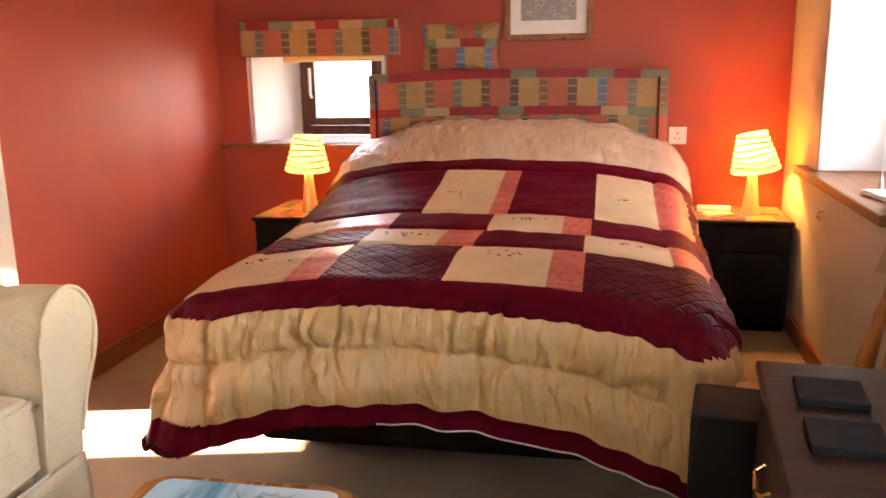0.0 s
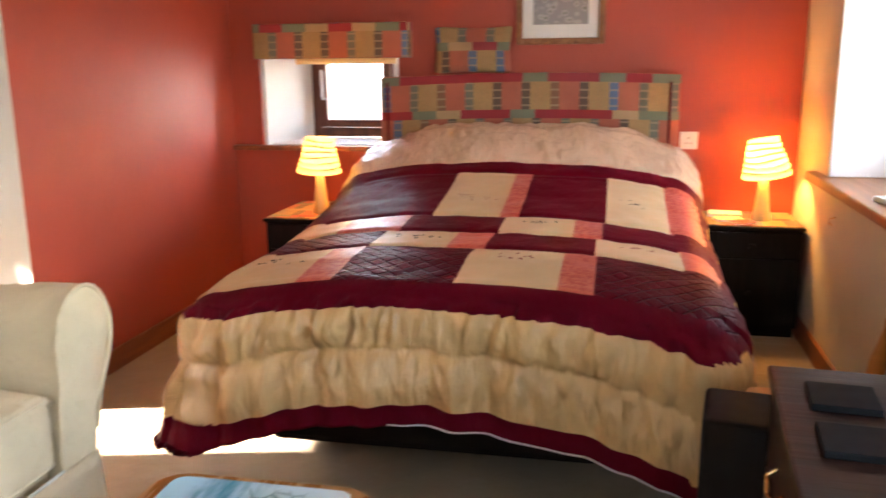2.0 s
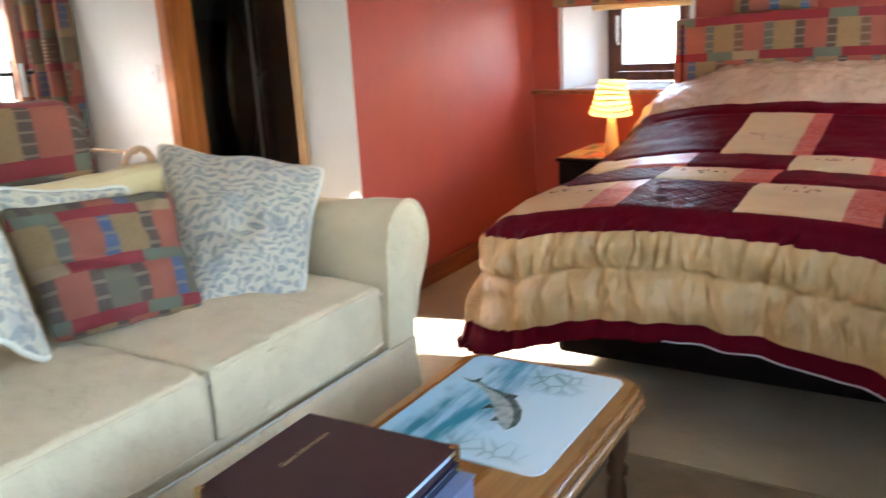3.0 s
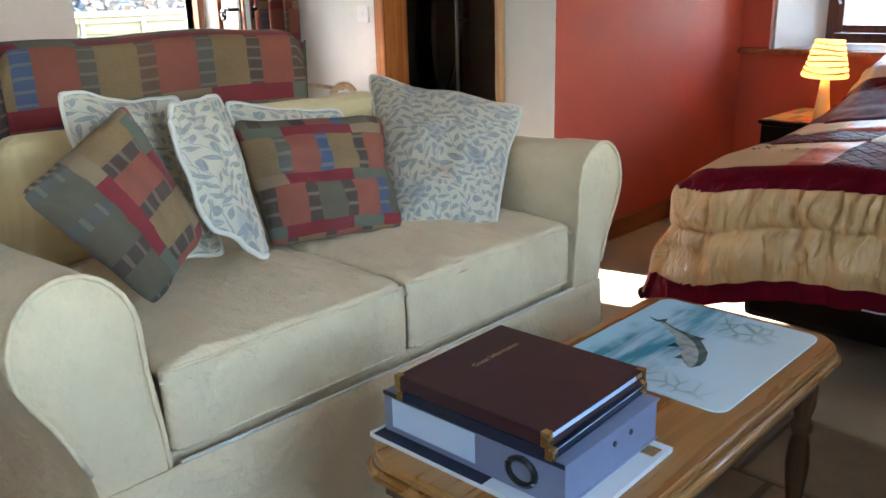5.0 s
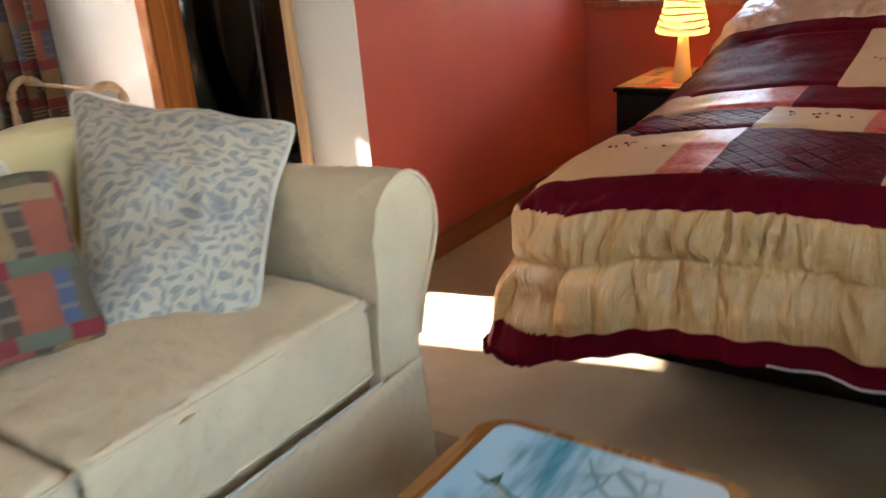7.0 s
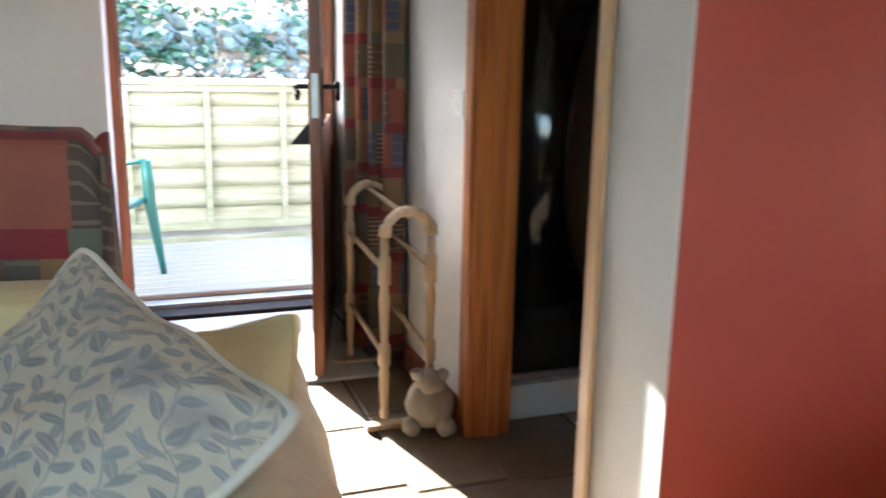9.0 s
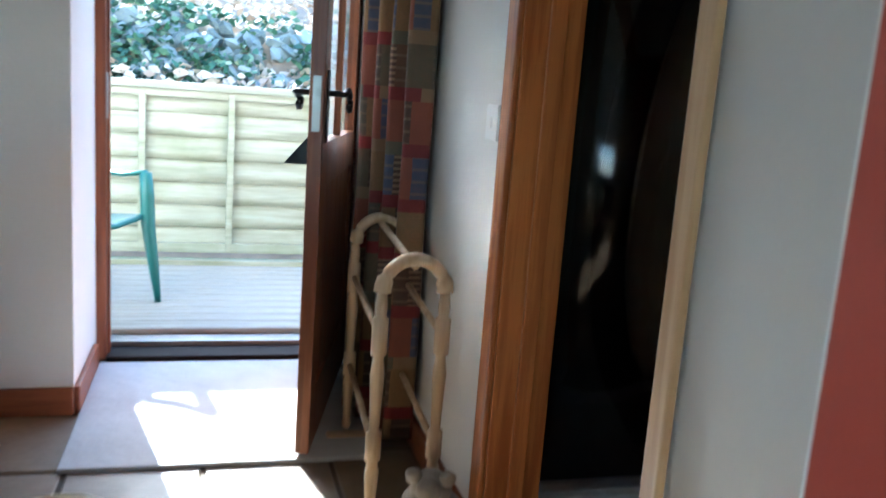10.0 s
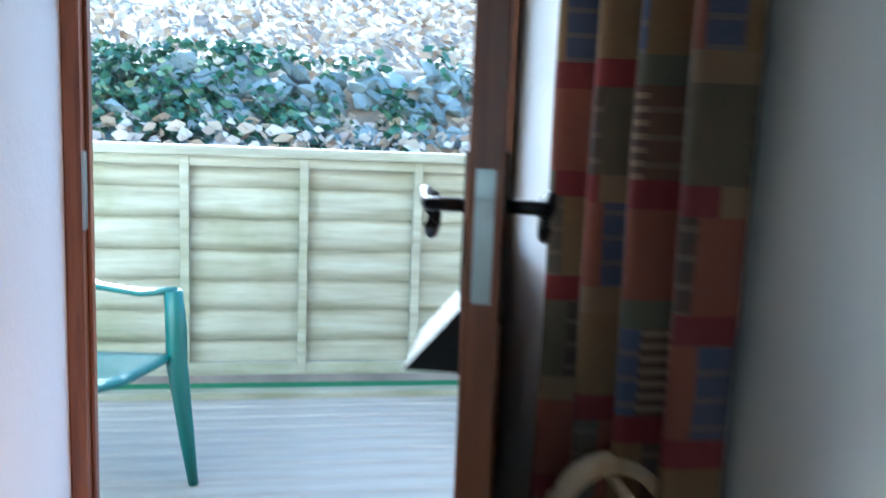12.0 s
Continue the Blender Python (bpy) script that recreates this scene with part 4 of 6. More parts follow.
# ---- window dressing ----
def pelmet():
    ob = thing("pelmet", pose(0.625, YB - 0.06, 1.35), "patchwork cloth covered box pelmet above the small window", "pelmet")
    bm = box_uv(box_bm(-0.435, 0.435, -0.06, 0.06, 0, 0.185, bevel=0.008))
    part("box", bm, M["patch"], ob)
    part("rolled_blind", tube([(-0.20, -0.02, -0.012), (0.36, -0.02, -0.012)], 0.018, 12), M["yellow"], ob, "cream rolled blind")


pelmet()


def picture(m, label, frame_mat):
    ob = thing("framed_picture", m, label, "picture")
    w, h, f = 0.455, 0.46, 0.032
    for b in ((-w / 2, -w / 2 + f, 0, h), (w / 2 - f, w / 2, 0, h), (-w / 2 + f, w / 2 - f, 0, f), (-w / 2 + f, w / 2 - f, h - f, h)):
        part("frame", box_bm(b[0], b[1], -0.025, 0, b[2], b[3], bevel=0.004), frame_mat, ob)
    part("mount", box_bm(-w / 2 + f, w / 2 - f, -0.010, -0.002, f, h - f), M["paper_white"], ob)
    bm = bmesh.new()
    add_box(bm, -0.142, 0.142, -0.012, -0.0105, 0.10, h - 0.10)
    part("print", bm, M["grey_print"], ob, "grey patterned print")
    for x in (-1, 1):
        part("hook", tube([(x * 0.1, -0.003, h), (x * 0.1, -0.003, h + 0.02)], 0.003, 6), M["steel"], ob)


def grey_print():
    n = Nodes("grey_botanical_print")
    v = n.node("ShaderNodeTexVoronoi", Scale=26.0, Vector=n.coord()).outputs["Distance"]
    k = n.noise(40, 4)
    col = n.ramp(n.math("ADD", v, n.math("MULTIPLY", k, 0.4)), [(0.3, (0.16, 0.15, 0.14)), (0.5, (0.40, 0.38, 0.36)), (0.7, (0.26, 0.25, 0.25))])
    return n.done(col, 0.3)


M["grey_print"] = grey_print()
picture(pose(1.85, YB - 0.002, 1.41), "wooden framed print with a cream mount", M["sillwood"])
picture(pose(-2.218, -1.87, 1.47, 0, 0, 90), "pale framed print on the white wall", M["steel"])


def switch_plate(name, m, label, rocker):
    ob = thing(name, m, label, "switch" if rocker else "socket")
    part("plate", box_bm(-0.045, 0.045, -0.009, 0, -0.045, 0.045, bevel=0.004), M["plastic"], ob)
    if rocker:
        part("rocker", box_bm(-0.007, 0.007, -0.013, -0.008, -0.014, 0.014, bevel=0.002), M["plastic"], ob)
    else:
        part("rocker", box_bm(0.022, 0.033, -0.012, -0.008, 0.012, 0.03, bevel=0.002), M["plastic"], ob)
        for x, z in ((0, 0.012), (-0.011, -0.014), (0.011, -0.014)):
            part("pin_hole", box_bm(x - 0.003, x + 0.003, -0.0098, -0.0085, z - 0.004, z + 0.004), M["black"], ob)
    return ob


switch_plate("wall_socket", pose(2.52, YB, 0.918), "white plastic single wall socket", False)
switch_plate("light_switch", pose(-1.268, 0, 1.132), "white plastic light switch by the bathroom door", True)


# ---- bedside cabinets and lamps ----
def bedside(x0, x1, y0, label, cloth_label):
    ob = thing("bedside_cabinet", pose((x0 + x1) / 2, (y0 + YB - 0.02) / 2, 0.004), label, "cabinet", "bedside cabinets")
    w, d = (x1 - x0) / 2, (YB - 0.02 - y0) / 2
    part("carcass", box_bm(-w, w, -d + 0.02, d, 0.05, 0.53, bevel=0.004), M["blackwood"], ob)
    part("plinth", box_bm(-w + 0.01, w - 0.01, -d + 0.04, d, 0, 0.05), M["blackwood"], ob)
    part("top", box_bm(-w - 0.008, w + 0.008, -d - 0.004, d, 0.53, 0.548, bevel=0.004), M["blackwood"], ob)
    for z0, z1 in ((0.40, 0.52), (0.065, 0.39)):
        dr = part("drawer_front" if z0 > 0.3 else "door", box_bm(-w + 0.012, w - 0.012, -d, -d + 0.018, z0, z1, bevel=0.004), M["blackwood"], ob)
        part("knob", lathe([(0.006, 0), (0.006, 0.012), (0.014, 0.016), (0.012, 0.026)], 12), M["blackwood"], dr, m=pose(0, -d, (z0 + z1) / 2, 90))
    bm = box_uv(box_bm(-w + 0.004, w - 0.004, -d + 0.01, d - 0.01, 0, 0.005, bevel=0.002))
    mat = link("table_runner", bm, M["patch"], m=pose((x0 + x1) / 2, (y0 + YB - 0.02) / 2, 0.552))
    tagged(mat, cloth_label, "cloth")
    return ob


bedside(0.40, 0.88, 1.25, "black stained wooden bedside cabinet below the window", "patchwork cloth on the black bedside cabinet")
bedside(2.56, 3.03, 1.39, "black stained wooden bedside cabinet in the corner", "patchwork cloth on the black bedside cabinet")


def table_lamp(x, y, tilt, label):
    ob = thing("table_lamp", pose(x, y, 0.557), label, "lamp", "bedside lamps")
    part("base", lathe([(0.043, 0), (0.045, 0.006), (0.037, 0.05), (0.026, 0.15), (0.021, 0.205), (0.012, 0.21), (0.012, 0.24)], 28), M["ivory"], ob, "ivory tapered lamp base", True)
    n = 7
    prof = []
    for i in range(n):
        for k in range(5):
            t = (i + k / 5) / n
            r = 0.112 - 0.050 * t + 0.006 * math.sin(k / 5 * math.pi)
            prof.append((r, 0.215 + 0.19 * t))
    bm = bmesh.new()
    seg = 40
    rings = []
    for j, (r, z) in enumerate(prof):
        rings.append([bm.verts.new(((r + 0.002 * math.sin(i * 2.0 + j)) * math.cos(2 * math.pi * i / seg), r * math.sin(2 * math.pi * i / seg), z + 0.004 * math.sin(2 * math.pi * i / seg + j))) for i in range(seg)])
    for a, b in zip(rings, rings[1:]):
        for i in range(seg):
            bm.faces.new((a[i], a[(i + 1) % seg], b[(i + 1) % seg], b[i]))
    sh = part("shade", bm, M["shade"], ob, "lit cream pleated shade", True, m=Matrix.Translation((0, 0, 0.3)) @ pose(0, 0, 0, 0, tilt, 0) @ Matrix.Translation((0, 0, -0.3)))
    # brown rings stand in for the amber shadows between the pleats
    for i in range(1, n):
        t = i / n
        r = 0.1125 - 0.050 * t
        pts = [(r * math.cos(a), r * math.sin(a), 0.215 + 0.19 * t + 0.006 * math.sin(a * 2 + i)) for a in (2 * math.pi * k / 32 for k in range(33))]
        part("band", tube(pts, 0.0045, 5), M["sillwood"], sh, "thin brown ring standing for the shadow between pleats")
    part("bulb", lathe([(0.012, 0.24), (0.014, 0.255), (0.026, 0.285), (0.02, 0.315), (0.002, 0.325)], 16), M["bulb"], ob, smooth=True)
    return ob


def bulb_mat():
    n = Nodes("lit_bulb")
    return n.done((1, 0.9, 0.7), 0.3, None, Emission_Color=(1.0, 0.7, 0.35, 1), Emission_Strength=0.5, Alpha=1.0)


M["bulb"] = bulb_mat()
table_lamp(0.645, 1.43, 3, "lit bedside lamp with pleated cream shade on an ivory base")
table_lamp(2.86, 1.56, -9, "lit bedside lamp with a crooked pleated shade")
for o in list(bpy.data.objects):
    if o.name.startswith("bulb"):
        o.visible_shadow = False


# ---- small things on the cabinets and sills ----
def booklet(x, y, z, turn, w, d, h, mat, label):
    ob = thing("booklet", pose(x, y, z, 0, 0, turn), label, "booklet")
    part("cover", box_bm(-w / 2, w / 2, -d / 2, d / 2, h - 0.002, h, bevel=0.0008), mat, ob)
    part("page_block", box_bm(-w / 2 + 0.002, w / 2 - 0.002, -d / 2 + 0.002, d / 2 - 0.002, 0.002, h - 0.002), M["paper_white"], ob)
    part("back", box_bm(-w / 2, w / 2, -d / 2, d / 2, 0, 0.002, bevel=0.0008), mat, ob)


booklet(2.70, 1.52, 0.558, 12, 0.13, 0.09, 0.012, M["yellow"], "yellow booklet on the bedside cloth")
booklet(2.70, 1.66, 0.558, -8, 0.16, 0.12, 0.016, M["paper_white"], "white leaflet pile beside the lamp")
booklet(2.76, 1.44, 0.558, 30, 0.10, 0.07, 0.010, M["red_print"], "small red booklet beside the lamp")
booklet(0.76, 1.50, 0.558, 20, 0.12, 0.09, 0.010, M["yellow"], "yellow booklet on the bedside cloth")
cord = thing("blind_cord", pose(W + 0.10, 0.62, 0.826), "thin white blind cord hanging in the window recess", "blind cord")
part("cord", tube([(0, 0, 0.05), (0.004, 0.003, 0.4), (0, 0, 0.95)], 0.0022, 6), M["plastic"], cord)
part("toggle", lathe([(0.004, 0.0), (0.009, 0.012), (0.006, 0.045), (0.003, 0.05)], 12), M["plastic"], cord, smooth=True)
dish = thing("soap_dish", pose(W + 0.08, 0.42, 0.826, 0, 0, 8), "small white plastic tray on the window sill", "tray")
part("tray_base", box_bm(-0.06, 0.06, -0.11, 0.11, 0, 0.012, bevel=0.004), M["plastic"], dish)
part("rim", tube([(-0.055, -0.105, 0.015), (0.055, -0.105, 0.015), (0.055, 0.105, 0.015), (-0.055, 0.105, 0.015), (-0.055, -0.105, 0.015)], 0.004, 6), M["plastic"], dish)
hook = thing("wall_hook", pose(W, 0.98, 0.66), "small brass cord hook on the cream wall", "hook")
part("hook_body", tube([(0, 0, 0.02), (-0.02, 0, 0.015), (-0.024, 0, -0.005), (-0.012, 0, -0.014)], 0.004, 8), M["gold"], hook, smooth=True)


# ---- sofa ----
def sofa():
    ob = thing("sofa", pose(0.865, -1.745, 0), "cream loose-covered two seat sofa with scroll arms", "sofa")
    y0, y1, mid = -0.645, 0.675, 0.0

    def soft(*a, cuts=5, amp=0.012, **k):
        bm = box_bm(*a, **k)
        bmesh.ops.subdivide_edges(bm, edges=bm.edges, cuts=cuts, use_grid_fill=True)
        for v in bm.verts:
            c = v.co
            v.co += Vector((noise.noise(c * 4), noise.noise(c * 4 + Vector((5, 0, 0))), noise.noise(c * 4 + Vector((0, 9, 0))))) * amp
            v.co.z += 0.007 * noise.noise(Vector((c.x * 9 + c.y * 5, c.y * 12, c.z * 9)))
        return bm

    part("frame", soft(-0.88, -0.035, y0 - 0.02, y1 + 0.02, 0.07, 0.385, bevel=0.02), M["sofa"], ob, smooth=True)
    part("back", soft(-1.04, -0.86, y0 - 0.10, y1 + 0.05, 0.07, 0.84, bevel=0.10, seg=4), M["sofa"], ob, smooth=True)

    # seat cushions: a boxed pad wrapped from its lower front over the top, with pulled creases
    for a, b, sd in ((y0, mid - 0.003, 1), (mid + 0.003, y1, 2)):
        def pad(u, v):
            e = 0.03
            y = a + (b - a) * u
            side = max(0, 1 - min(u, 1 - u) * (b - a) / 0.035)
            if v < 0.22:
                q = v / 0.22
                x, z = 0.004 * math.sin(math.pi * q) + 0.004, 0.395 + 0.165 * q
            elif v < 0.32:
                q = (v - 0.22) / 0.10 * math.pi / 2
                x, z = e * math.sin(math.pi / 2 - q) - e + 0.004, 0.56 + 0.022 * math.sin(q)
            else:
                q = (v - 0.32) / 0.68
                x, z = -e + 0.004 - 0.78 * q, 0.582 + 0.022 * math.sin(math.pi * min(1, q * 1.15)) * math.sin(math.pi * u) ** 0.6
            wr = 0.006 * noise.noise((x * 5 + y * 3, y * 7, sd)) - 0.007 * abs(noise.noise((x * 9 - y * 8, y * 13 + x * 4, sd + 3))) + 0.003 * noise.noise((x * 22, y * 26, z * 20))
            z += wr * (1 if v > 0.28 else 0.4) - 0.022 * side ** 2 * (v > 0.25)
            x += (wr * 0.9 if v < 0.28 else 0) - 0.016 * side ** 2 * (v < 0.4)
            return (x, y, z)
        bm = sheet(64, 90, pad)
        sc = part("seat_cushion", bm, M["sofa"], ob, "cream loose seat cushion with creases", True)
        so = sc.modifiers.new("thick", "SOLIDIFY")
        so.thickness, so.offset = 0.03, -1
        for v in (0.24, 0.005):
            part("piping", tube([pad(0.02 + 0.96 * i / 30, v) for i in range(31)], 0.004, 6), M["sofa"], sc, "cream piped seam", True)
    for a, b in ((y0 + 0.02, mid - 0.01), (mid + 0.01, y1 - 0.02)):
        bm = soft(-0.90, -0.735, a, b, 0.57, 0.92, bevel=0.085, seg=4, amp=0.02)
        part("back_cushion", bm, M["yellow"], ob, "pale yellow back cushion", True)
    # scroll arms, swept from front to back
    for s, yi, wd in ((1, y1 + 0.012, 0.24), (-1, y0 - 0.008, 0.25)):
        prof = []
        for k in range(34):
            t = k / 33
            if t < 0.25:
                q = t / 0.25
                prof.append((-0.03 * math.sin(q * math.pi) * 0.3 + 0.02 * q * q, 0.08 + 0.52 * q))
            elif t < 0.72:
                q = (t - 0.25) / 0.47
                a = math.pi * (1 - q * 1.16)
                prof.append((0.135 + 0.115 * math.cos(a), 0.655 + 0.135 * math.sin(a) + 0.015 * q))
            else:
                q = (t - 0.72) / 0.28
                prof.append((0.235 - 0.10 * math.sin(min(1, q * 1.9) * math.pi / 2) + 0.035 * max(0, q - 0.5), 0.60 - 0.52 * q))
        prof = [(p[0] * wd / 0.25, p[1]) for p in prof]
        bm = bmesh.new()
        n = 44
        rings = []
        for i in range(n + 1):
            x = -0.005 - 0.98 * i / n
            out = 0.08 * (i / n) * (s > 0)
            rise = -0.05 * (i / n)
            ring = []
            for p in prof:
                cr = 0.007 * noise.noise((x * 7, p[0] * 7, p[1] * 7)) - 0.006 * abs(noise.noise((x * 15 + p[1] * 9, p[0] * 12, p[1] * 5 + s)))
                ring.append(bm.verts.new((x + 0.006 * noise.noise((p[0] * 9, p[1] * 9, 1)), yi + s * (p[0] * (1 - 0.05 * (i == 0)) + cr + out), p[1] + (rise if p[1] > 0.3 else 0) + 0.006 * noise.noise((x * 5, 3, p[1] * 6)) + cr)))
            rings.append(ring)
        for a, b in zip(rings, rings[1:]):
            for i in range(len(prof) - 1):
                f = bm.faces.new((a[i], a[i + 1], b[i + 1], b[i]))
                f.smooth = True
        bm.faces.new(rings[-1])
        arm = part("arm", bm, M["sofa"], ob)
        # puffed front panel inside the piped outline
        cy = sum(p[0] for p in prof) / len(prof)

        def panel(u, v):
            i = min(len(prof) - 2, int(u * (len(prof) - 1)))
            r = u * (len(prof) - 1) - i
            py, pz = prof[i][0] * (1 - r) + prof[i + 1][0] * r, prof[i][1] * (1 - r) + prof[i + 1][1] * r
            my, mz = cy, min(max(pz, 0.12), 0.68)
            yy, zz = py + (my - py) * v, pz + (mz - pz) * v
            return (-0.004 + 0.016 * math.sin(v * math.pi / 2) + 0.006 * noise.noise((yy * 14, zz * 9, s)), yi + s * yy, zz)
        part("front_panel", sheet(66, 10, panel), M["sofa"], arm, "gathered cloth front of the arm", True)
        part("piping", tube([(0.0, yi + s * p[0], p[1]) for p in prof[4:28]], 0.0058, 6), M["sofa"], arm, "cream piped seam", True)
    # skirt with soft folds and a few tucks
    bm = sheet(120, 10, lambda u, v: (0.012 + 0.03 * (1 - v) + (0.012 * math.sin(u * 31) + 0.012 * noise.noise((u * 26, v * 2, 3))) * (1 - v) + 0.004 * noise.noise((u * 30, v * 6, 1)), y0 - 0.18 + (y1 - y0 + 0.31) * u, 0.012 + 0.36 * v))
    sk = part("skirt", bm, M["sofa"], ob, "cream cloth skirt", True)
    so = sk.modifiers.new("thick", "SOLIDIFY")
    so.thickness = 0.006
    part("kick_edge", tube([(0.016, y0 + 0.01, 0.378), (0.018, mid, 0.374), (0.016, y1 - 0.01, 0.378)], 0.004, 6), M["piping"], ob)
    for x in (-0.85, -0.05):
        for y in (y0 - 0.1, y1 + 0.05):
            part("foot", lathe([(0.03, 0), (0.035, 0.03), (0.03, 0.075)], 12), M["legwood"], ob, m=pose(x, y, 0))


sofa()


def stand(cx, cy, cz, lean, yaw):
    """A pose for a cushion whose middle is at the given place, that faces +x and leans back."""
    return Matrix.Translation((cx, cy, cz)) @ pose(0, 0, 0, 0, 0, 90 + yaw) @ pose(0, 0, 0, -lean, 0, 0)


cushion(stand(0.37, -1.185, 0.775, 56, -48), ((-0.214, 0.355), (0.331, 0.174), (0.214, -0.365), (-0.119, -0.355)), 0.165, M["leaf"], "large cream cushion with grey leaf sprigs and piping", M["piping"], 1, waist=(0.15, -0.35))
cushion(stand(0.14, -0.99, 0.725, 24, -22), ((-0.13, 0.10), (0.18, 0.165), (0.19, -0.14), (-0.15, -0.13)), 0.09, M["yellow"], "plain pale yellow cushion with piping", M["yellow"], 2)
cushion(stand(0.43, -1.62, 0.76, 25, -15), ((-0.246, 0.187), (0.197, 0.155), (0.185, -0.190), (-0.215, -0.175)), 0.17, M["patch_cushion"], "patchwork cushion in terracotta, gold and crimson", None, 4, 0.02, (0.34, 0.05))
cushion(stand(0.31, -1.60, 0.76, 25, -5), ((-0.20, 0.232), (0.165, 0.160), (0.17, -0.18), (-0.20, -0.17)), 0.12, M["leaf"], "cream leaf sprig cushion behind a patchwork one", M["piping"], 5)
cushion(stand(0.47, -1.95, 0.80, 25, 25), ((-0.099, 0.226), (0.115, 0.228), (-0.020, -0.215), (-0.185, -0.05)), 0.10, M["leaf"], "cream leaf sprig cushion leaning between others", M["piping"], 6, 0.02)
cushion(stand(0.31, -2.08, 0.80, 20, -5), ((-0.175, 0.258), (0.118, 0.215), (0.135, -0.220), (-0.166, -0.19)), 0.13, M["leaf"], "cream leaf sprig cushion against the sofa back", M["piping"], 7)
cushion(stand(0.54, -2.23, 0.80, 28, 0), ((0.05, 0.256), (0.125, -0.085), (-0.046, -0.218), (-0.240, 0.085)), 0.15, M["patch_cushion"], "patchwork cushion tipped on its corner", None, 8, 0.02, (0.2, 0.2))


def throw_screen():
    """A tall folded guest bed behind the sofa under a patchwork throw."""
    ob = thing("draped_guest_bed", pose(-0.47, -1.64, 0), "tall folded guest bed under a patchwork throw", "folding bed")
    w, h, d = 1.08, 1.115, 0.26

    def f(u, v):
        # v runs up the front, across the top and down the back
        s = v * (2 * 0.95 + d)
        y = (u - 0.5) * w
        sag = 0.012 * noise.noise((y * 4, s * 3, 0)) + 0.01 * math.sin(y * 9)
        if s < 0.95:
            x, z = d / 2 + 0.03 * (1 - s / 0.95) + 0.015 * math.sin(y * 14) * (1 - s / 0.95), h - 0.95 + s
        elif s < 0.95 + d:
            q = (s - 0.95) / d
            x, z = d / 2 - d * q, h + 0.02 * math.sin(math.pi * q)
        else:
            q = s - 0.95 - d
            x, z = -d / 2 - 0.02 * q, h - q
        e = max(0, abs(u - 0.5) - 0.46) / 0.04
        z -= 0.05 * e * e * (z > h - 0.1)
        return (x + sag, y, z + sag * 0.5 - 0.01 * abs(math.sin(y * 2.5)))

    bm = sheet(60, 60, f, lambda u, v: (u * w, v * (1.9 + d) + 0.20))
    t = part("throw", bm, M["patch_big"], ob, "patchwork throw in terracotta, olive and crimson", True)
    so = t.modifiers.new("thick", "SOLIDIFY")
    so.thickness = 0.006
    for s in (-1, 1):
        def g(u, v):
            return ((u - 0.5) * d * (1 + 0.1 * v), s * (w / 2 + 0.004 + 0.02 * v + 0.012 * math.sin(u * 9 + v * 5)), h - 0.03 - 0.9 * v + 0.02 * math.sin(u * 6))
        bm = sheet(12, 40, g, lambda u, v: (u * d, -v * 0.9))
        q = part("throw_side", bm, M["patch_big"], ob, "hanging side of the throw", True)
        so = q.modifiers.new("thick", "SOLIDIFY")
        so.thickness = 0.006
    part("folded_frame", box_bm(-d / 2 + 0.02, d / 2 - 0.02, -w / 2 + 0.02, w / 2 - 0.02, 0.09, h - 0.03, bevel=0.03), M["leather"], ob)
    for x in (-0.08, 0.08):
        for y in (-0.5, 0.5):
            part("caster", lathe([(0.02, 0), (0.03, 0.01), (0.03, 0.06), (0.015, 0.09)], 12), M["black"], ob, m=pose(x, y, 0))


throw_screen()


# ---- coffee table ----
def rounded(w, d, r, z0, z1, bev=0.008, seg=8):
    bm = bmesh.new()
    pts = []
    for cx, cy, a0 in ((w / 2 - r, d / 2 - r, 0), (-w / 2 + r, d / 2 - r, 90), (-w / 2 + r, -d / 2 + r, 180), (w / 2 - r, -d / 2 + r, 270)):
        for k in range(seg + 1):
            a = radians(a0 + 90 * k / seg)
            pts.append((cx + r * math.cos(a), cy + r * math.sin(a)))
    face = bm.faces.new([bm.verts.new((x, y, z0)) for x, y in pts])
    ex = bmesh.ops.extrude_face_region(bm, geom=[face])
    up = [v for v in ex["geom"] if isinstance(v, bmesh.types.BMVert)]
    bmesh.ops.translate(bm, verts=up, vec=(0, 0, z1 - z0))
    if bev:
        es = [e for e in bm.edges if abs(e.verts[0].co.z - e.verts[1].co.z) < 1e-6]
        bmesh.ops.bevel(bm, geom=es, offset=bev, segments=3, affect="EDGES")
    return bm


